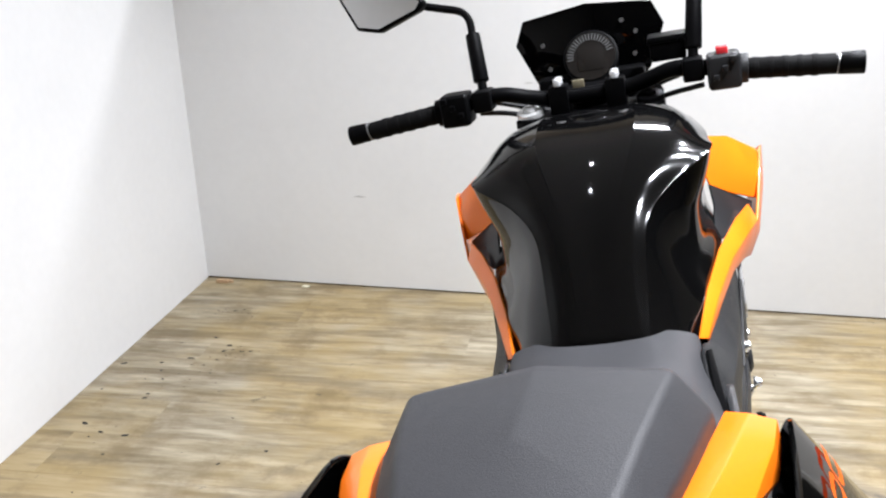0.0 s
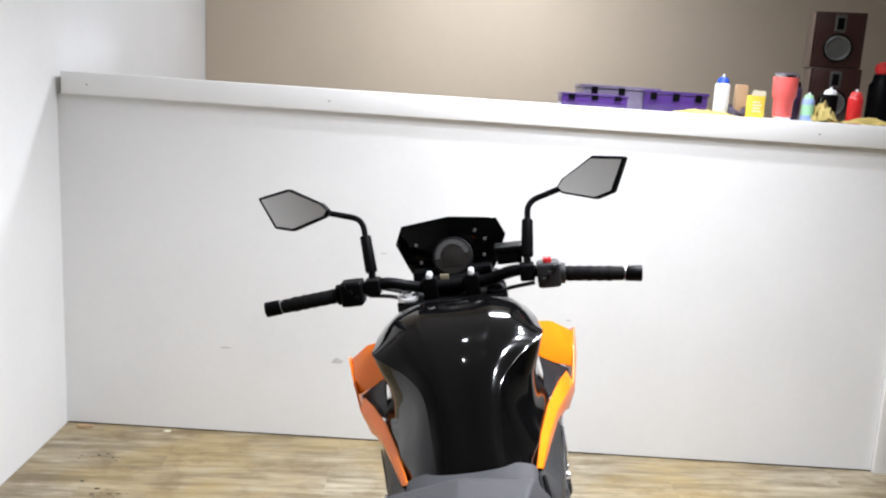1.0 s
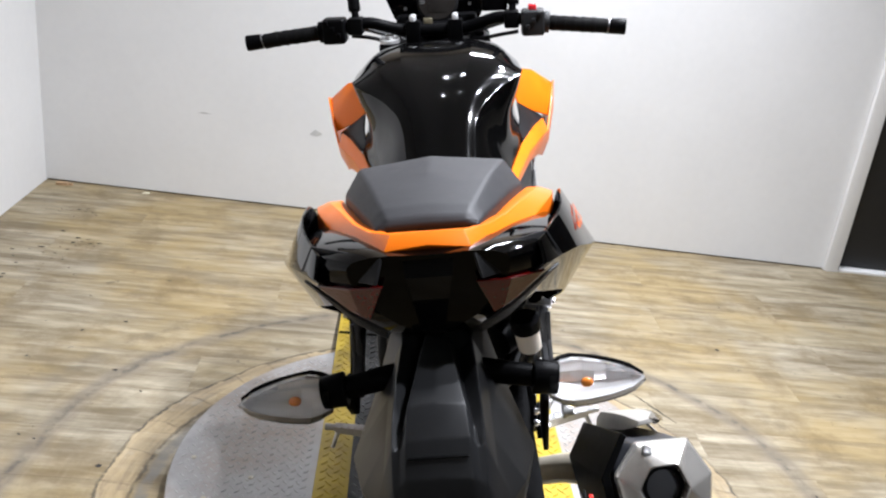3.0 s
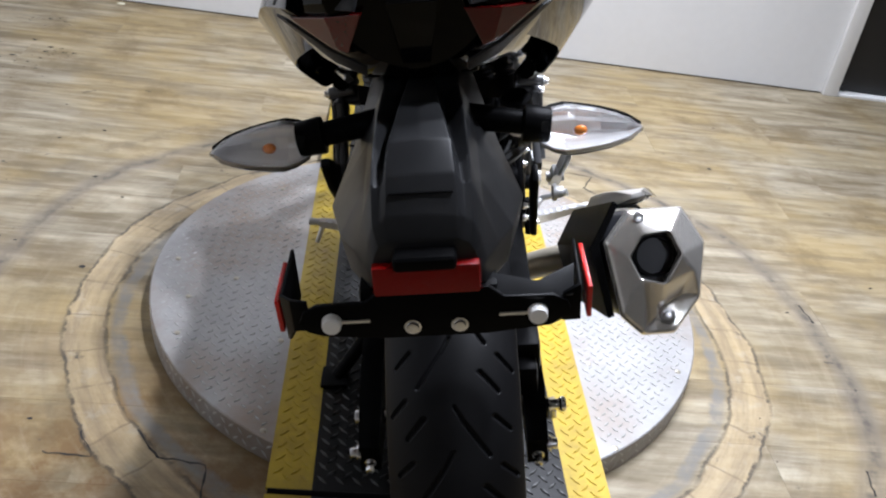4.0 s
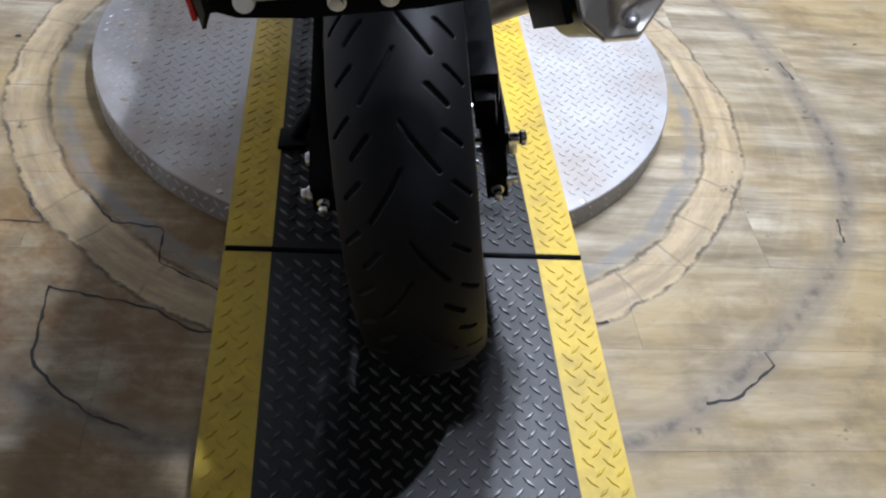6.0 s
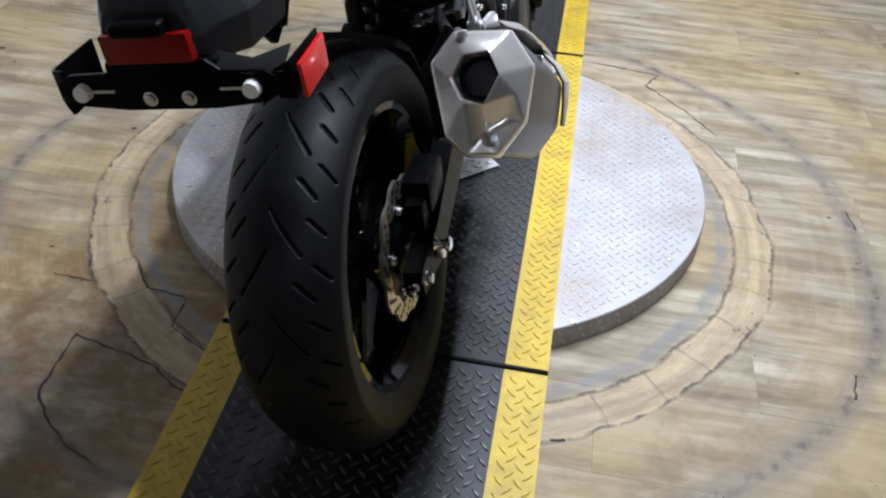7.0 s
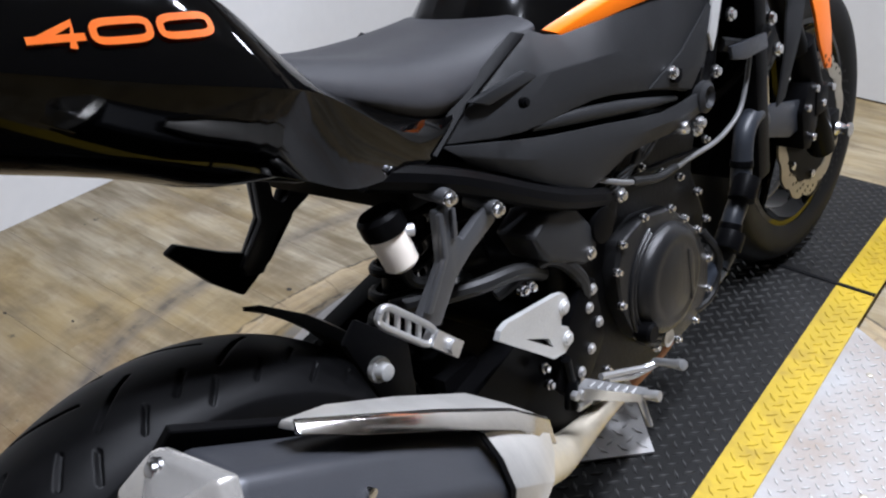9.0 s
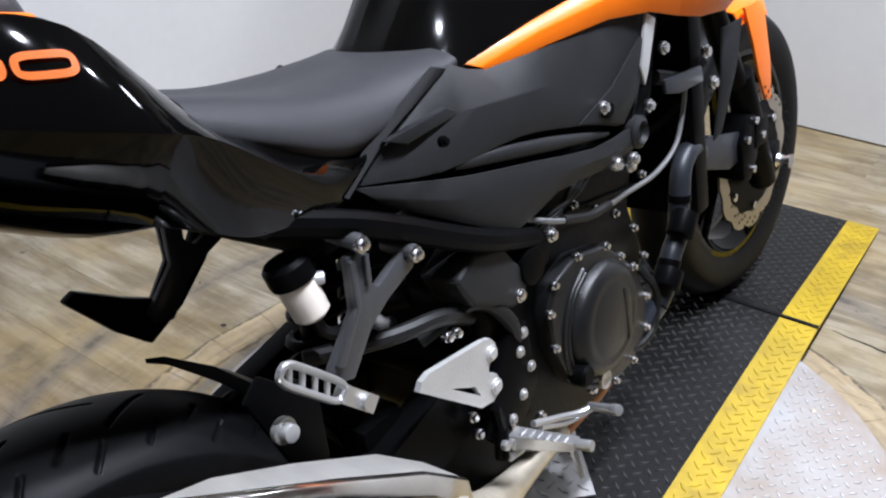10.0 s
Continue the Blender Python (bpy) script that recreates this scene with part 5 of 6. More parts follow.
# rear fender, signals and plate bracket
FEN = ((-0.080, [(0, .782), (.010, .782), (.020, .802), (.034, .796), (.042, .788), (.046, .780), (.046, .770)]),
       (-0.125, [(0, .796), (.010, .796), (.018, .775), (.032, .791), (.041, .773), (.064, .735), (.066, .700)]),
       (-0.175, [(0, .797), (.016, .795), (.022, .772), (.035, .787), (.044, .764), (.082, .706), (.078, .680)]),
       (-0.225, [(0, .788), (.024, .786), (.029, .766), (.037, .775), (.045, .752), (.070, .706), (.065, .672)]),
       (-0.250, [(0, .771), (.026, .770), (.031, .761), (.038, .762), (.046, .740), (.057, .706), (.053, .676)]),
       (-0.270, [(0, .748), (.027, .747), (.032, .742), (.038, .739), (.043, .724), (.047, .704), (.045, .684)]),
       (-0.278, [(0, .730), (.025, .729), (.029, .728), (.034, .726), (.038, .718), (.042, .704), (.040, .690)]))
fen = part("rear_fender", bevelled(loft([full(y, h) for y, h in FEN], 1, 1), .0022, 2, 10), FENDER, bike, "textured dark grey rear fender", 14)
part("fender_reflector", box(-.041, .041, -.286, -.255, .686, .712, .003), SHADED_RED, fen, "red fender reflector")
# thin black strip painting the dark line of the fender's crease
part("crease_shade", box(-.024, .024, -.2612, -.2585, .7598, .7610, .0003), BLACK, fen)
part("plate_lamp", joined(box(-.024, .024, -.294, -.268, .7115, .724, .005, 3)), BLACK, fen, "small black plate lamp")
part("under_tray", prism([(-.10, .805), (-.06, .82), (.20, .76), (.30, .70), (.28, .635), (.22, .652), (.16, .680), (.08, .730), (.0, .764), (-.10, .788)], -.052, .052, "x", .008), BLACK, bike)
for s in (1, -1):
    bolt(bike, (s * .033, -.098, .801), (0, -.2, 1), .006, .006, ZINC, "fender_bolt")
sb = []
brk = part("plate_bracket", bevelled(joined(prism([(-.103, .660), (-.098, .651), (-.086, .646), (-.04, .641), (.046, .641), (.094, .646), (.105, .652), (.110, .661), (.107, .669), (.096, .675), (.058, .676), (.046, .686), (-.038, .686), (-.050, .676), (-.088, .675), (-.099, .669)], -.279, -.274, "y", .001)), 0), SATIN, bike, "black plate bracket with slots")
part("bracket_core", box(-.055, .055, -.273, -.235, .640, .684, .006), BLACK, brk)
part("bracket_arm", shell([[(.046, -.258, .686), (.085, -.268, .682), (.115, -.255, .688)], [(.046, -.278, .676), (.085, -.280, .673), (.112, -.276, .672)]], .003, .001), FENDER, brk, "grey plastic bracket arm", 20)
for x in (-.077, .084):
    part("mount_bolt", joined(rod((x, -.272, .660), (x, -.287, .660), .0086, .0074, seg=20, bev=.002)), WHITE_PL, brk, "white capped mounting bolt")
    part("slot", box(x - .030 if x > 0 else x, x if x > 0 else x + .030, -.2805, -.2785, .6585, .6611, .0003), STEEL, brk)
for x in (-.014, .023):
    bolt(brk, (x, -.279, .652), (0, -1, 0), .0052, .004, ZINC)
for s in (1, -1):
    if s > 0:
        arm = part("reflector_arm", shell([[(.104, -.277, .648), (.104, -.277, .674)], [(.1185, -.2725, .645), (.1185, -.2725, .679)], [(.1215, -.210, .647), (.1215, -.210, .682)]], .003, .001), SATIN, brk)
    else:
        arm = part("reflector_arm", shell([[(-.096, -.276, .650), (-.096, -.276, .678)], [(-.110, -.270, .646), (-.110, -.270, .676)], [(-.1205, -.252, .624), (-.1205, -.256, .672)], [(-.1205, -.192, .626), (-.1205, -.190, .674)]], .003, .001), SATIN, brk)
    part("reflector", prism([(-.270, .645), (-.214, .649), (-.213, .679), (-.272, .676)] if s > 0 else [(-.248, .629), (-.200, .633), (-.197, .666), (-.250, .662)], min(s * .1235, s * .1275), max(s * .1235, s * .1275), "x", .001), RED, arm, "red side reflector")


def signal(s):
    """A rear turn signal: black stalk and hood, clear lens, bright bowl, amber bulb."""
    root = part("turn_signal", joined(rod((s * .030, -.132, .764), (s * .102, -.142, .755), .012, .010, 16, .002), rod((s * .085, -.141, .757), (s * .108, -.142, .754), .0165, .0150, 18, .002)), BLACK, bike, "turn signal with clear lens on a black stalk")
    rings, hood, bowl = [], [], []
    for k in range(9):
        u = k / 8
        x = .099 + .090 * u
        hy, hz = .026 * (1 - u ** 2.2) ** .6 * (0.55 + 0.45 * min(1, u * 5)) + .002, .021 * (1 - u ** 2.0) ** .7 * (0.6 + .4 * min(1, u * 5)) + .0012
        cz, cy = .752 - .010 * u, -.146 + .012 * u
        rings.append([(s * x, cy + hy * (1 + .02 * (-1) ** (q + k)) * math.cos(math.tau * q / 20), cz + hz * math.sin(math.tau * q / 20)) for q in range(20)])
        hood.append([(s * x, cy + .004 + (hy + .0036) * math.cos(a), cz + (hz + .0036) * math.sin(a)) for a in (radians(-20 + 52 * q / 12) for q in range(13))])
        bowl.append([(s * x, cy + .004 + hy * (.78 + .05 * (q % 2) + .06 * (k % 2)) * math.cos(radians(-120 + 15.5 * q)), cz + hz * .88 * math.sin(radians(-120 + 15.5 * q))) for q in range(11)])
    lens = part("lens", skin(rings), CLEAR, root, "clear faceted lens", 6)
    lens.visible_shadow = False
    part("hood", shell(hood, .0016, 0), BLACK, root, "", 50)
    part("bowl", shell(bowl, .0008, 0), BOWL, root, "", 5)
    bulb = bmesh.new()
    bmesh.ops.create_uvsphere(bulb, u_segments=14, v_segments=8, radius=.0046, matrix=Matrix.Translation((s * .134, -.143, .748)) @ Matrix.Diagonal((1.3, 1, 1, 1)))
    part("bulb", bulb, AMBER, root)


for s in (1, -1):
    signal(s)

# numerals on the right tail panel
def numeral(points, closed=True):
    """A flat band along points (y, z) on the panel's upper face."""
    out, w = [], .0022
    n_ = len(points)
    bm_ = bmesh.new()
    rows_ = []
    for k, (y, z) in enumerate(points):
        y0, z0 = points[k - 1] if closed or k else points[0]
        y1, z1 = points[(k + 1) % n_] if closed or k < n_ - 1 else points[-1]
        d = Vector((y1 - y0, z1 - z0)).normalized()
        nx, nz = -d.y * w, d.x * w
        def at(yy, zz, lift):
            ends = []
            for line in PANEL:
                k_ = max(i for i in range(len(line) - 1) if i == 0 or line[i][1] <= yy)
                (xa, ya, za), (xb, yb, zb) = line[k_], line[k_ + 1]
                f_ = (yy - ya) / (yb - ya)
                ends.append((xa + (xb - xa) * f_, za + (zb - za) * f_))
            (xa, za), (xb, zb) = ends
            u = (za - zz) / (za - zb)
            return (xa + (xb - xa) * u + lift, yy, zz)
        rows_.append([bm_.verts.new(at(y + nx, z + nz, .003)), bm_.verts.new(at(y - nx, z - nz, .003))])
    for k in range(n_ if closed else n_ - 1):
        a, b = rows_[k], rows_[(k + 1) % n_]
        bm_.faces.new((a[0], a[1], b[1], b[0]))
    bmesh.ops.solidify(bm_, geom=bm_.faces[:], thickness=-.0008)
    return bm_


def slant(u, v):
    """Along and across the lettering's line, which falls towards the front."""
    return (u + .25 * v, .846 - .20 * u + v)


def zero(u0):
    pts = []
    for k in range(24):
        a = math.tau * k / 24
        pts.append(slant(u0 + .0175 + .0165 * math.copysign(abs(math.cos(a)) ** .45, math.cos(a)), .0055 * math.copysign(abs(math.sin(a)) ** .6, math.sin(a))))
    return pts


part("numeral", joined(numeral([slant(-.002, -.002), slant(.030, -.002)], False), numeral([slant(.022, -.008), slant(.024, .006), slant(.004, -.002)], False)), ORANGE, bike, "orange figure 4")
for u0 in (.034, .074):
    part("numeral", numeral(zero(u0)), ORANGE, bike, "orange figure 0")


# ---- steering: bars, mirrors, screen, fork ----
bar = part("handlebar", steer(tube([(-.36, .945, .910), (-.25, .950, .920), (-.175, .958, .931), (-.13, .966, .935), (-.085, .977, .922), (-.045, .982, .915), (.045, .982, .915), (.085, .977, .922), (.13, .966, .935), (.175, .958, .931), (.25, .950, .920), (.36, .945, .910)], .0118, 14)), SATIN, bike, "wide satin black handlebar")
for s in (1, -1):
    g = [(s * .345, .9465, .9115), (s * .225, .953, .9225)]
    grip = part("grip", steer(joined(rod(g[1], g[0], .0148, .0142, 24, .002), *[rod(Vector(g[1]).lerp(Vector(g[0]), .1 + .16 * k), Vector(g[1]).lerp(Vector(g[0]), .17 + .16 * k), .0154, seg=24, bev=.0006) for k in range(5)])), GRIP, bar, "black ribbed rubber grip")
    part("grip_ring", steer(rod((s * .3475, .9465, .9115), (s * .349, .9463, .9112), .0152, seg=24)), MET_WIRE, bar)
    part("bar_end", steer(rod((s * .349, .9463, .9112), (s * .381, .9447, .9085), .0150, .0160, 24, .002)), SATIN, bar, "black bar end weight")
    sw = part("switch_gear", steer(joined(box(min(s * .176, s * .222), max(s * .176, s * .222), .928, .978, .900, .950, .008, 3), rod((s * .216, .953, .924), (s * .232, .952, .923), .021, seg=20, bev=.002), *[box(min(s * (.184 + .012 * k), s * (.192 + .012 * k)), max(s * (.184 + .012 * k), s * (.192 + .012 * k)), .922, .930, .915 + .012 * k, .923 + .012 * k, .001) for k in range(3)])), BLACK if s < 0 else PLASTIC, bar, "handlebar switch housing")
    if s > 0:
        part("kill_switch", steer(box(.190, .206, .938, .960, .948, .960, .003)), RED_SW, sw, "red engine stop switch")
    part("mirror_clamp", steer(box(min(s * .142, s * .172), max(s * .142, s * .172), .940, .985, .915, .948, .005)), BLACK, bar)
    part("lever", steer(tube([(s * .160, .985, .925), (s * .20, 1.02, .915), (s * .30, 1.01, .903), (s * .355, .985, .895)], .0062, 10)), SATIN, bar, "black hand lever")
    mir = part("mirror", steer(joined(rod((s * .158, .970, .940), (s * .160, .978, .965), .0075, seg=14), rod((s * .160, .978, .958), (s * .168, 1.006, 1.030), .0125, .0115, 16, .003), tube([(s * .168, 1.006, 1.028), (s * .172, 1.016, 1.052), (s * .185, 1.022, 1.066), (s * .212, 1.022, 1.075), (s * .240, 1.018, 1.084)], .0062, 10))), BLACK, bar, "black angular rear-view mirror")
    mo = [(.381, 1.133), (.312, 1.145), (.242, 1.106), (.229, 1.090), (.238, 1.078), (.312, 1.056), (.350, 1.066)]
    mo = [(s * x, z) for x, z in mo][::s]
    tilt = Matrix.Translation((s * .30, 1.0, 1.10)) @ Matrix.Rotation(radians(-11), 4, "X") @ Matrix.Rotation(radians(-24 if s > 0 else -5), 4, "Z") @ Matrix.Translation((-s * .30, -1.0, -1.10))
    part("mirror_shell", steer(moved(prism(mo, .990, 1.012, "y", .006, 3), tilt)), BLACK, mir)
    cx = s * sum(x for x, z in mo) / len(mo) * s
    cz = sum(z for x, z in mo) / len(mo)
    small = [(cx + (x - cx) * .90, cz + (z - cz) * .86) for x, z in mo]
    part("mirror_glass", steer(moved(prism(small, .9885, .9895, "y", 0), tilt)), MIRROR, mir, "mirror glass", 10)
for s in (1, -1):
    part("riser", steer(joined(box(min(s * .028, s * .058), max(s * .028, s * .058), .966, .998, .888, .934, .004), rod((s * .043, .972, .93), (s * .043, .972, .940), .0062, seg=12, bev=.001), rod((s * .043, .992, .93), (s * .043, .992, .940), .0062, seg=12, bev=.001))), SATIN, bar, "black bar clamp")
    for y in (.972, .992):
        part("clamp_bolt", steer(rod((s * .043, y, .934), (s * .043, y, .945), .0066, .0056, 16, .002)), CLAMPBOLT, bar)
part("brake_reservoir", steer(joined(box(.098, .150, .985, 1.035, .945, .975, .005), box(.095, .153, .982, 1.038, .972, .982, .003))), BLACK, bar, "black brake fluid reservoir")
for path, rad in (([(.15, .99, .925), (.10, 1.03, .905), (.05, 1.04, .88)], .0045), ([(-.15, .98, .925), (-.10, 1.0, .905), (-.04, 1.03, .88)], .0045), ([(-.17, .975, .91), (-.12, .985, .90), (-.06, 1.02, .87)], .004), ([(.17, .97, .905), (.11, .99, .893), (.05, 1.02, .87)], .004)):
    part("cable", steer(tube(path, rad, 8)), WIRE, bar)
clampo = part("triple_clamp", steer(joined(prism([(-.115, .965), (-.09, .945), (.09, .945), (.115, .965), (.10, 1.02), (.0, 1.05), (-.10, 1.02)], .868, .892, "z", .006, 3))), SATIN, bike, "black upper fork clamp")
for s in (1, -1):
    part("fork_cap", steer(joined(rod((s * .092, .980, .885), (s * .092, .976, .902), .022, .020, 24, .002), rod((s * .092, .976, .902), (s * .092, .975, .908), .011, seg=6, bev=.001))), ALU if s < 0 else SATIN, clampo)
    fx = s * .092
    part("fork_leg", steer(joined(rod((fx - .010, 1.378, .245), (fx, 1.250, .487), .0250, seg=24, bev=.003), rod((fx, 1.24, .475), (fx, 1.00, .99 - .09), .0200, seg=24), box(fx - .026, fx + .006, 1.366, 1.424, .250, .312, .008))), SATIN, bike, "black front fork leg")
part("front_axle", steer(joined(rod((-.125, 1.400, .279), (.105, 1.400, .279), .009, seg=16), lathe([(0, .009), (.006, .014), (.012, .010), (.022, .010), (.026, .0135), (.031, .0135)], (.096, 1.400, .279), (1, 1.400, .279), 20))), ZINC, bike, "front axle with silver end")
part("caliper_bracket", steer(prism([(1.06, .410), (1.14, .416), (1.25, .386), (1.272, .34), (1.20, .335), (1.10, .372)], .094, .102, "x", .003)), GREY_BLUE, bike, "grey-blue caliper bracket")
cal = part("front_caliper", steer(joined(prism([(1.235, .30), (1.225, .37), (1.255, .415), (1.295, .405), (1.290, .33), (1.262, .292)], .058, .112, "x", .006), box(.075, .115, 1.275, 1.325, .345, .395, .006))), SATIN, bike, "black front brake caliper")
for y, z in ((1.24, .375), (1.272, .400), (1.262, .315), (1.30, .365)):
    part("bolt", steer(rod((.110, y, z), (.119, y, z), .007, seg=14, bev=.001)), ZINC, cal)
arcs = []
for k in range(11):
    a = radians(75 + 2.4 * k)
    arcs.append([(w, 1.372 + r * math.cos(a), .279 + r * math.sin(a)) for w, r in ((-.062, .268), (-.052, .292), (0, .303), (.052, .292), (.062, .268))])
ff = part("front_fender", steer(shell(arcs, .003, .001)), ORANGE, bike, "glossy orange front fender", 40)
for s in (1, -1):
    part("fender_stay", steer(prism([(1.335, .575), (1.372, .50), (1.395, .44), (1.425, .385), (1.450, .378), (1.445, .45), (1.42, .54), (1.39, .575)], min(s * .062, s * .068), max(s * .062, s * .068), "x", .002)), ORANGE, ff)
part("radiator", box(-.15, .15, .945, .985, .36, .66, .006), SATIN, bike, "black radiator")
for s in (1, -1):
    part("radiator_shroud", joined(shell([[(.166 * s, 1.01, .617), (.178 * s, 1.05, .622)], [(.170 * s, .988, .545), (.178 * s, 1.025, .56)], [(.166 * s, .966, .470), (.170 * s, .984, .478)]], .004, .002), tube([(s * .12, .90, .58), (s * .14, .95, .565), (s * .15, .98, .58)], .010, 8)), PLASTIC, bike, "matt grey radiator side shroud", 25)
    bolt(bike, (s * .172, .965, .555), (s, 0, 0), .007, .006, None, "shroud_bolt")
    bolt(bike, (s * .168, .955, .60), (s, 0, 0), .007, .006, None, "shroud_bolt")
part("horn_hose", joined(tube([(.09, .90, .50), (.12, .93, .53), (.11, .97, .55)], .014, 10), rod((.10, .965, .53), (.128, .985, .53), .018, seg=18)), BLACK, bike)

# instruments and screen
part("ignition_tag", steer(joined(box(-.022, -.004, .986, .990, .925, .937, .001))), material("tan tag", (0.20, 0.175, 0.11), 0.5, grain=0.1, scale=200), bike, "small tan tag between the bar clamps")
head = part("screen", steer(prism([(-.075, .905), (.075, .905), (.093, .925), (.120, .990), (.103, 1.028), (.0, 1.040), (-.103, 1.028), (-.120, .990), (-.093, .925)], 1.092, 1.098, "y", .002)), GLOSS, bike, "small gloss black fly screen")
ring = Matrix.Translation((.004, 1.058, .957)) @ Matrix.Rotation(radians(62), 4, "X") @ Matrix.Scale(.78, 4)
part("instrument_housing", steer(moved(lathe([(-.03, .050), (.0, .056), (.010, .056), (.012, .052)], (0, 0, 0), (0, 0, 1), 40), ring)), BLACK, head, "round black instrument housing")
part("gauge_face", steer(moved(lathe([(.0125, .050), (.0135, .050)], (0, 0, 0), (0, 0, 1), 40), ring)), SCREEN, head)
ticks = []
for k in range(21):
    a = radians(185 - 8.6 * k)
    ticks.append(moved(box(.034, .047, -.0014, .0014, .0137, .0146), Matrix.Rotation(a, 4, "Z")))
part("gauge_ticks", steer(moved(joined(*ticks), ring)), GAUGE, head, "pale tachometer ticks")
part("display", steer(moved(box(-.026, .026, -.030, .020, .0137, .0150, .003), ring)), SCREEN, head, "dark display")
part("instrument_body", steer(joined(box(-.085, .085, 1.045, 1.09, .905, .935, .008), box(-.03, .03, 1.04, 1.06, .90, .915, .003))), BLACK, head)
for x, z in ((-.075, .985), (.075, .985), (-.068, .945), (.07, .95), (.055, 1.005)):
    part("screen_bolt", steer(rod((x, 1.094, z), (x, 1.088, z), .0036, seg=10)), MET_WIRE, head)
part("headlamp", steer(prism([(-.085, .72), (.085, .72), (.11, .80), (.10, .90), (-.10, .90), (-.11, .80)], 1.10, 1.20, "y", .02, 3)), BLACK, bike, "black headlamp shell")


# ---- things on the ledge ----
def on_ledge(u, v):
    """A pose on the ledge: u metres along it from the corner, v behind its face."""
    return SLOPE @ Matrix.Translation((u, v, LEDGE - 0.003))


CORAL = material("coral coating", (0.90, 0.15, 0.14), 0.4, grain=0.05, scale=400, bump=0.1)
PURPLE = material("purple plastic", (0.05, 0.018, 0.13), 0.3, grain=0.1, scale=80, wear=0.3)
SMOKE = material("milky plastic", (0.13, 0.11, 0.165), 0.3, grain=0.15, scale=30, wear=0.4)
VENEER = material("dark red wood veneer", (0.0225, 0.0063, 0.0045), 0.35, grain=0.35, scale=30, bump=0.1, coat=0.3, wear=0.2, stretch=(8, 8, 1))
SPRAYWHITE = material("can white", (0.75, 0.77, 0.80), 0.35, grain=0.05, scale=200)
BLUE = material("blue plastic", (0.02, 0.07, 0.45), 0.35)
CARTON = material("yellow carton", (0.75, 0.60, 0.06), 0.6, grain=0.08, scale=100)
PALE = material("pale carton", (0.75, 0.72, 0.55), 0.6, grain=0.08, scale=100)
PAPER = material("yellow paper", (0.72, 0.60, 0.22), 0.8, grain=0.1, scale=60, bump=0.3, wear=0.15)
CANRED = material("red can", (0.55, 0.02, 0.02), 0.35, grain=0.05, scale=200)
CANGREEN = material("pale green label", (0.35, 0.65, 0.40), 0.4)
CANBLUE = material("pale blue label", (0.30, 0.42, 0.70), 0.4)
TAN = material("tan card", (0.42, 0.28, 0.16), 0.7, grain=0.1, scale=80)


def spray_can(u, v, r, h, body, capm, label, cap_label, band=None, turn=0):
    can = thing("spray_can", label, "spray can", on_ledge(u, v) @ Matrix.Rotation(radians(turn), 4, "Z") @ Matrix.Scale(.9, 4), "cans on the ledge")
    part("body", lathe([(0, r * .93), (.004, r), (h * .72, r), (h * .75, r * .96), (h * .80, r * .72)], (0, 0, 0), (0, 0, 1), 32), body, can)
    part("cap", lathe([(h * .785, r * .80), (h * .80, r * .84), (h * .90, r * .66), (h * .93, r * .40), (h * .935, .0)], (0, 0, 0), (0, 0, 1), 28), capm, can, cap_label)
    part("nozzle", rod((0, 0, h * .93), (0, 0, h), .006, .0045, 14, .001), SPRAYWHITE, can)
    if band:
        part("label_band", lathe([(h * .22, r * 1.006), (h * .58, r * 1.006)], (0, 0, 0), (0, 0, 1), 32), band, can)
    return can


tum = thing("tumbler", "coral pink insulated steel tumbler", "tumbler", on_ledge(2.600, 0.045) @ Matrix.Scale(.92, 4))
part("body", lathe([(.010, .033), (.014, .035), (.075, .037), (.085, .042), (.095, .0455), (.163, .0475)], (0, 0, 0), (0, 0, 1), 40), CORAL, tum)
part("base_ring", lathe([(0, .031), (.002, .033), (.012, .034)], (0, 0, 0), (0, 0, 1), 40), CHROME, tum, "bare steel base ring")
part("rim", lathe([(.163, .0475), (.172, .0478), (.174, .046), (.174, .040)], (0, 0, 0), (0, 0, 1), 40), CHROME, tum, "bare steel rim")
part("lid", lathe([(.170, .044), (.178, .043), (.179, .03)], (0, 0, 0), (0, 0, 1), 40), SMOKE, tum)
spray_can(2.395, 0.10, .030, .165, SPRAYWHITE, BLUE, "white spray can with a blue cap", "blue cap")
spray_can(2.670, 0.14, .026, .172, material("purple black can", (0.05, 0.02, 0.07), 0.3), SATIN, "dark purple spray can behind the tumbler", "black cap")
spray_can(2.795, 0.13, .031, .145, SATIN, SPRAYWHITE, "black spray can with a white cap", "white cap")
spray_can(2.860, 0.06, .029, .140, CANRED, CANRED, "red spray can with a red cap", "red cap")
spray_can(2.690, 0.05, .024, .115, CANBLUE, CANGREEN, "pale blue bottle with a green label", "green cap", CANGREEN)
carton = thing("carton", "small yellow carton, standing open", "box", on_ledge(2.505, 0.05) @ Matrix.Rotation(radians(12), 4, "Z") @ Matrix.Scale(.76, 4))
part("body", box(-.036, .036, -.020, .020, .0, .105, .001), CARTON, carton)
part("flap", prism([(-.036, .105), (.036, .105), (.034, .128), (-.030, .130)], -.0205, -.0195, "y", 0), PALE, carton)
part("label_bars", joined(*[box(-.026, .020 - .008 * (k % 2), -.0212, -.0202, .030 + .014 * k, .036 + .014 * k) for k in range(4)]), PALE, carton)
card = thing("card_box", "plain tan card box", "box", on_ledge(2.485, 0.16))
part("body", box(-.024, .016, -.016, .016, 0, .118, .001), TAN, card)

CONE = material("grey cone", (0.07, 0.07, 0.066), 0.45, 0.4, grain=0.1, scale=200)


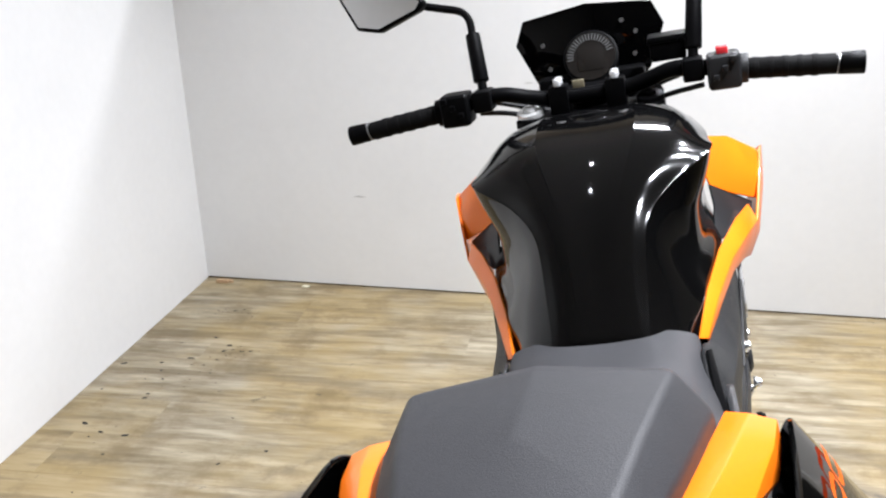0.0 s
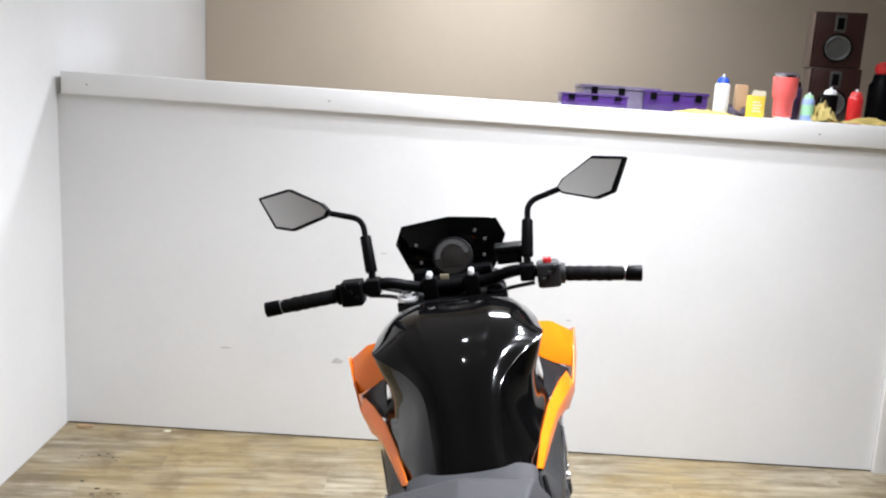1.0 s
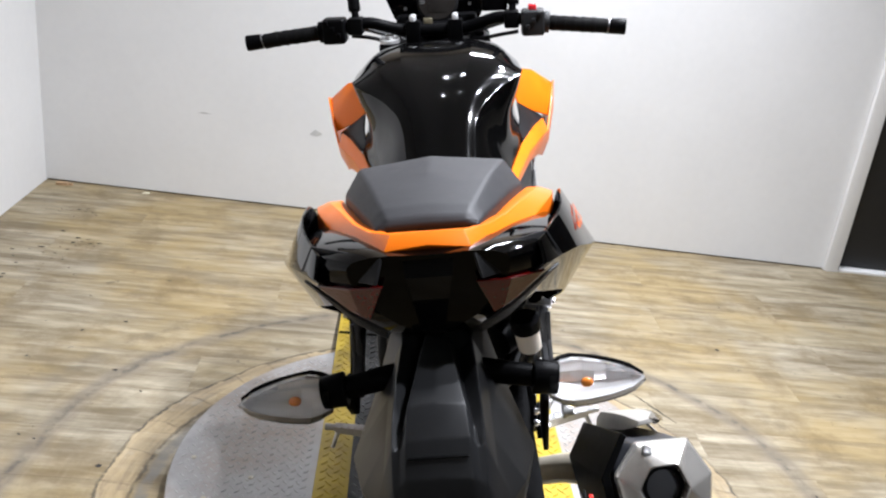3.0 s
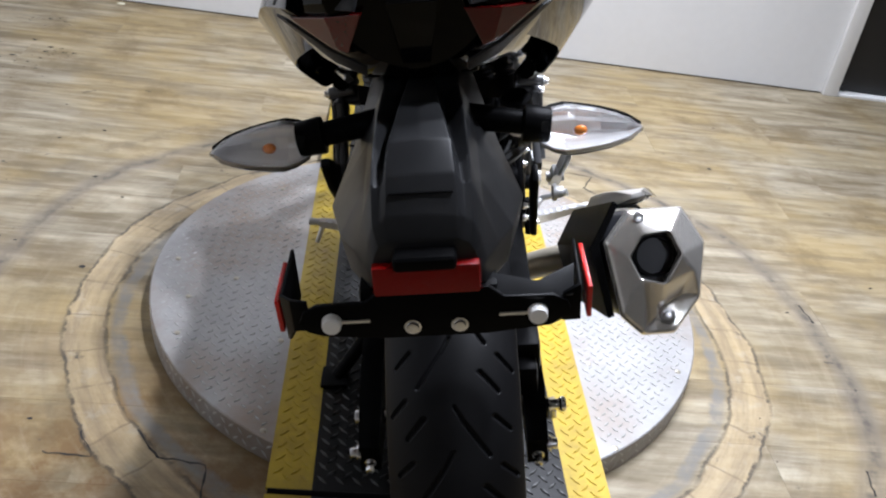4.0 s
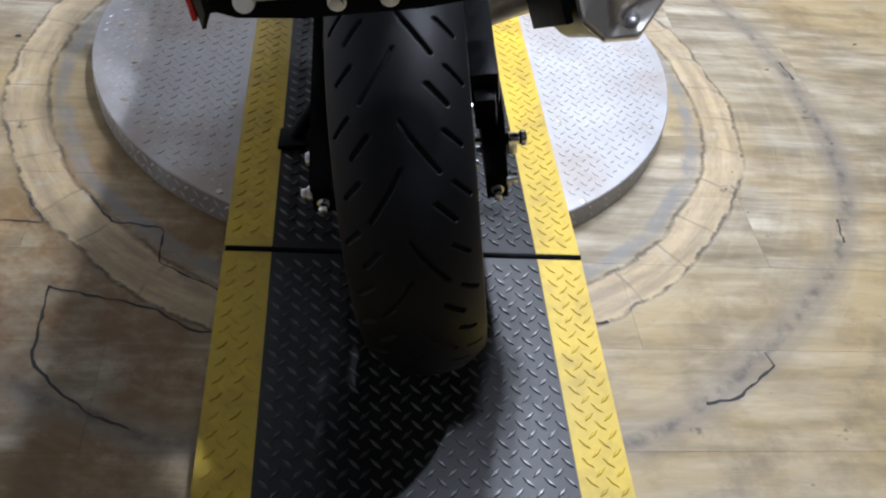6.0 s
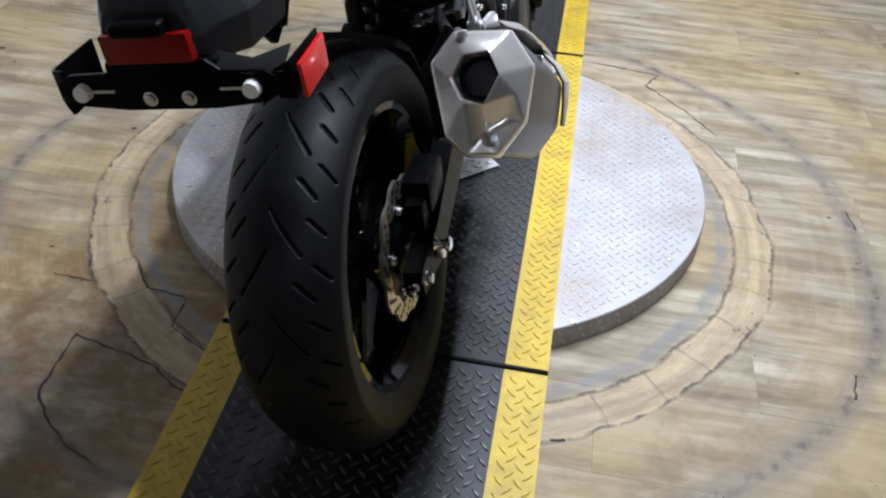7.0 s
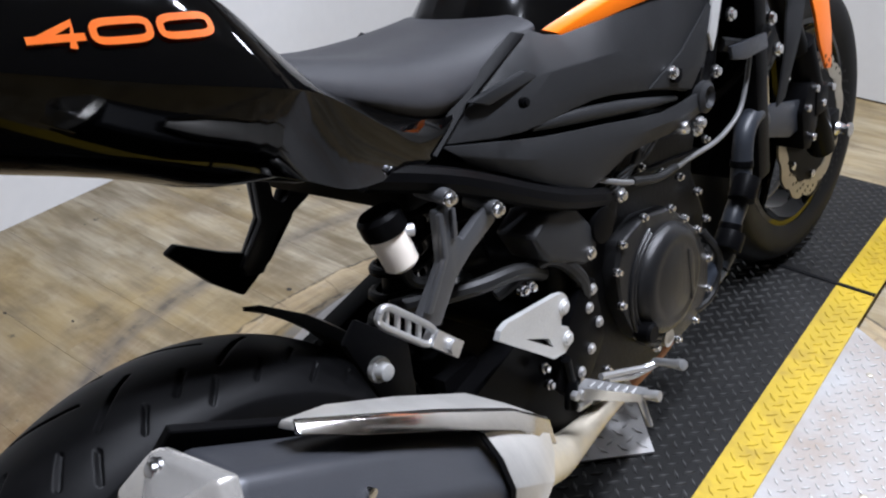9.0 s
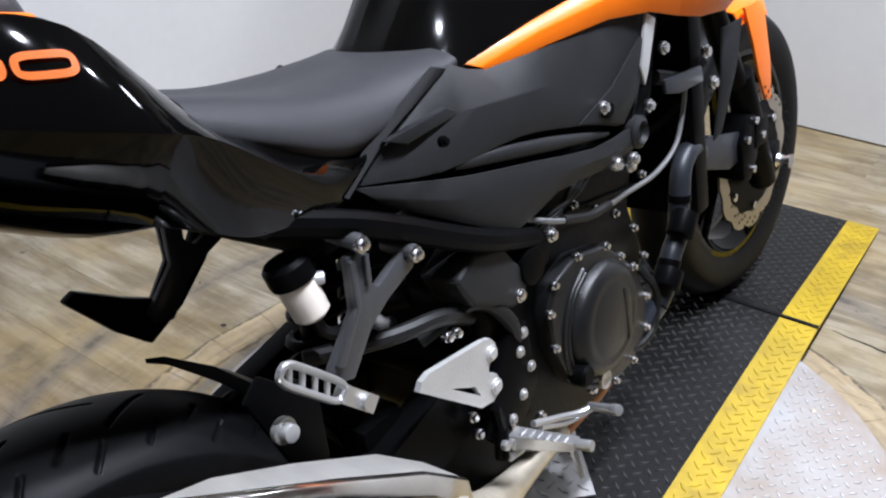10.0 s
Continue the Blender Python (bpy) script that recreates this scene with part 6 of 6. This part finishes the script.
def speaker(m, label):
    sp = thing("loudspeaker", label, "loudspeaker", m, "stacked loudspeakers")
    part("cabinet", box(-.090, .090, -.08, .08, 0, .204, .003), VENEER, sp, "dark red veneer cabinet")
    part("baffle", box(-.080, .080, -.0835, -.079, .006, .198, .002), VENEER, sp)
    part("woofer", lathe([(.0, .044), (.004, .046), (.006, .042), (.001, .038), (-.009, .018), (-.004, .012), (-.001, .0)], (0, -.0845, .072), (0, -1, .072), 40), CONE, sp, "grey woofer cone")
    part("woofer_ring", lathe([(0, .052), (.005, .052), (.007, .049), (.005, .045), (0, .045)], (0, -.0835, .072), (0, -1, .072), 40, True), SATIN, sp)
    part("tweeter_frame", joined(box(-.020, .020, -.088, -.083, .130, .192, .002)), CONE, sp, "grey tweeter frame")
    part("tweeter", box(-.012, .012, -.0895, -.087, .140, .182, .002), SATIN, sp)
    return sp


speaker(on_ledge(2.865, 0.32) @ Matrix.Rotation(radians(-12), 4, "Z") @ pose(0, 0, 0), "dark red wooden loudspeaker standing on the ledge")
speaker(on_ledge(2.858, 0.325) @ Matrix.Translation((0, 0, .205)) @ Matrix.Rotation(radians(-12), 4, "Z"), "dark red wooden loudspeaker stacked on another")


def crate(u, v, w, d, h, mat, label, turn=0):
    """An open plastic tray with a rim and ribs."""
    c = thing("plastic_case", label, "case", on_ledge(u, v) @ Matrix.Rotation(radians(turn), 4, "Z"), "plastic cases on the ledge")
    part("body", box(-w / 2, w / 2, -d / 2, d / 2, 0, h * .82, .005), mat, c)
    part("lid", box(-w / 2 - .004, w / 2 + .004, -d / 2 - .004, d / 2 + .004, h * .83, h, .004), mat, c)
    for k in range(3):
        x = (k - 1) * w * .35
        part("latch", box(x - .012, x + .012, -d / 2 - .009, -d / 2 - .003, h * .55, h * .9, .001), SATIN, c)
    return c


crate(1.935, 0.16, .24, .16, .048, PURPLE, "flat purple plastic case, closed")
crate(2.055, 0.36, .30, .18, .086, SMOKE, "milky purple plastic case, closed", 3)
crate(2.270, 0.33, .24, .16, .078, PURPLE, "purple plastic case with latches, closed", -4)


def crumpled(name, u, v, w, d, h, mat, label, seed):
    """A crumpled sheet: a grid pushed up and down."""
    rng = random.Random(seed)
    t_ = thing(name, label, "rag" if name == "rag" else "paper", on_ledge(u, v))
    bm = bmesh.new()
    n = 9
    g = [[bm.verts.new((w * (i / n - .5) + rng.uniform(-.006, .006), d * (j / n - .5) + rng.uniform(-.006, .006), .003 + h * rng.random() * (1 - abs(2 * i / n - 1) ** 2 * .8) * (1 - abs(2 * j / n - 1) ** 2 * .8))) for j in range(n + 1)] for i in range(n + 1)]
    for i in range(n):
        for j in range(n):
            bm.faces.new((g[i][j], g[i + 1][j], g[i + 1][j + 1], g[i][j + 1]))
    bmesh.ops.solidify(bm, geom=bm.faces[:], thickness=.0012)
    part("sheet", bm, mat, t_, "", 20)


crumpled("paper", 2.33, 0.055, .22, .07, .020, PAPER, "crumpled yellow paper lying on the ledge", 3)
crumpled("paper", 2.46, 0.16, .18, .12, .055, SMOKE, "crumpled pale tissue behind the papers", 4)
crumpled("rag", 2.745, 0.055, .10, .08, .100, PAPER, "crumpled yellow rag beside the tumbler", 5)
crumpled("paper", 2.92, 0.045, .22, .07, .030, PAPER, "crumpled yellow paper near the speakers", 6)
jar = thing("jar", "dark glass jar with a red lid", "jar", on_ledge(3.02, 0.22))
part("body", lathe([(0, .045), (.006, .050), (.15, .050), (.165, .040), (.19, .036)], (0, 0, 0), (0, 0, 1), 32), SATIN, jar)
part("lid", lathe([(.19, .030), (.20, .036), (.225, .036), (.235, .022), (.236, 0)], (0, 0, 0), (0, 0, 1), 24), CANRED, jar, "round red lid")
can2 = thing("canister", "small grey metal canister on the ledge", "canister", on_ledge(3.06, 0.07))
part("body", lathe([(0, .030), (.004, .032), (.14, .032), (.15, .026), (.165, .024)], (0, 0, 0), (0, 0, 1), 28), MET_WIRE, can2)
part("band", lathe([(.05, .0325), (.09, .0325)], (0, 0, 0), (0, 0, 1), 28), GAUGE, can2)

# screw holes in the fascia, scuffs and debris
for u in (0.10, 0.98, 2.07, 2.72):
    tagged(part("screw_hole", rod((u, -.0181, 1.272), (u, -.0189, 1.272), .0026, seg=10), SATIN), "", "", "", "").matrix_world = SLOPE
for o in [o for o in scene.objects if o.name.startswith("screw_hole")]:
    o.parent = bpy.data.objects["trim_ledge_face"]

CRACK = material("dark crack", (0.018, 0.016, 0.014), 0.8, grain=0.3, scale=200)


def crack(points, width, seed):
    """A ragged dark line in the floor covering."""
    rng = random.Random(seed)
    pts = []
    for a, b in zip(points, points[1:]):
        a, b = Vector((*a, 0)), Vector((*b, 0))
        n = max(2, int((b - a).length / .012))
        pts += [a.lerp(b, k / n) + Vector((rng.uniform(-1, 1), rng.uniform(-1, 1), 0)) * .0022 for k in range(n)]
    pts.append(Vector((*points[-1], 0)))
    bm = bmesh.new()
    rows = []
    for k, p in enumerate(pts):
        d = (pts[min(k + 1, len(pts) - 1)] - pts[max(k - 1, 0)]).normalized()
        w = width * rng.uniform(.25, 1.0)
        rows.append((bm.verts.new((p.x - d.y * w, p.y + d.x * w, .0008)), bm.verts.new((p.x + d.y * w, p.y - d.x * w, .0008))))
    for a, b in zip(rows, rows[1:]):
        bm.faces.new((a[0], a[1], b[1], b[0]))
    return bm


CRACKS = [
    ([(-.501, -.038), (-.493, -.173), (-.459, -.215), (-.394, -.265), (-.343, -.286)], .003),
    ([(-.5, -.041), (-.443, -.053), (-.387, -.067), (-.341, -.08), (-.287, -.117), (-.259, -.121)], .0025),
    ([(-.622, .1), (-.541, .097), (-.574, .152)], .0022),
    ([(-.482, .162), (-.439, .103), (-.357, .093), (-.353, .018), (-.308, -.011), (-.258, -.039)], .0022),
    ([(.915, .698), (.922, .628)], .004),
    ([(.833, .168), (.821, .107)], .003),
    ([(.58, -.146), (.59, -.171), (.506, -.232), (.457, -.241)], .003),
    ([(.343, -.086), (.318, -.093)], .005),
    ([(.318, 1.299), (.42, 1.284), (.515, 1.265), (.480, 1.194), (.575, 1.085), (.654, .965)], .003)]
for k, (pts, w) in enumerate(CRACKS):
    part("crack", crack(pts, w, k), CRACK, floor_base)
rngd = random.Random(11)


def fleck(x, y, size):
    """A flat ragged crumb of dirt."""
    bm = bmesh.new()
    turn, long_ = rngd.uniform(-.5, .5), rngd.uniform(1.0, 2.4)
    ring = []
    for q in range(7):
        a, rad = math.tau * q / 7, size * rngd.uniform(.45, 1.0)
        u, v = rad * math.cos(a) * long_, rad * math.sin(a)
        ring.append(bm.verts.new((x + u * math.cos(turn) - v * math.sin(turn), y + u * math.sin(turn) + v * math.cos(turn), .0009)))
    bm.faces.new(ring)
    return bm


spots = []
for cx, cy, sx, sy, many in ((-1.24, 2.07, .06, .025, 16), (-1.14, 1.79, .035, .03, 20), (-1.2, 1.62, .07, .06, 14), (-1.36, 1.5, .09, .22, 34), (-1.0, 1.15, .2, .2, 14), (.1, 1.9, .7, .25, 16), (-.75, .2, .3, .5, 18), (1.1, .6, .25, .6, 14)):
    for k in range(many):
        x, y = rngd.gauss(cx, sx), rngd.gauss(cy, sy)
        if math.hypot(x - TC.x, y - TC.y) < .60 or SX0 - .03 < x < SX1 + .03 or x < -1.47 or y > 2.25:
            continue
        spots.append(fleck(x, y, rngd.choice((.0015, .002, .003, .004, .0065))))
tagged(part("scuff_marks", joined(*spots), CRACK, floor_base), kind="stuff")
SMEAR = material("grey smear", (0.50, 0.50, 0.49), 0.7, grain=0.2, scale=80)
for u, z, w, hh in ((.60, .338, .055, .006), (1.03, .305, .05, .022), (1.20, .736, .034, .004), (1.9, .52, .03, .004)):
    sm = part("scuff", moved(prism([(u, z), (u + w * .4, z + hh), (u + w, z + hh * .3), (u + w * .6, z - hh * .2)], -.0008, .001, "y", 0), NORTH), SMEAR, wall_n)
deb = structure("debris", joined(moved(box(-.022, .022, -.008, .008, 0, .012, .002), Matrix.Translation((-1.405, 2.335, .0))), moved(box(-.008, .008, -.005, .005, 0, .008, .001), Matrix.Translation((-1.375, 2.34, .0)))), TAN, "small brown scrap on the floor in the corner")
scrap = structure("scrap", moved(prism([(-.014, -.004), (.010, -.007), (.015, .004), (-.006, .008)], 0, .004, "z", .0008), Matrix.Translation((-1.081, 2.320, .0))), PALE, "small pale scrap on the floor by the wall")

# ---- floor planks, the last of the pieces ----
PW, PL = 0.1800, 1.22
row, y = 0, -2.3
rngp = random.Random(5)
shared = {}
while y < 2.40:
    x = -1.482 - rngp.uniform(0, PL)
    while x < 3.2:
        a, b = max(x, -1.482) + .0002, min(x + PL, 3.2) - .0002
        y1 = y + PW - .0005
        if b - a > .03:
            key = round(b - a, 4)
            if key not in shared:
                bm = box(0, b - a, 0, PW - .0005, -.0038, 0)
                shared[key] = mesh_of("plank", bm, FLOOR, False)
            pk = new("plank", shared[key])
            pk.parent = floor_base
            pk.location = (a, y, 0)
        x += PL
    y += PW
    row += 1
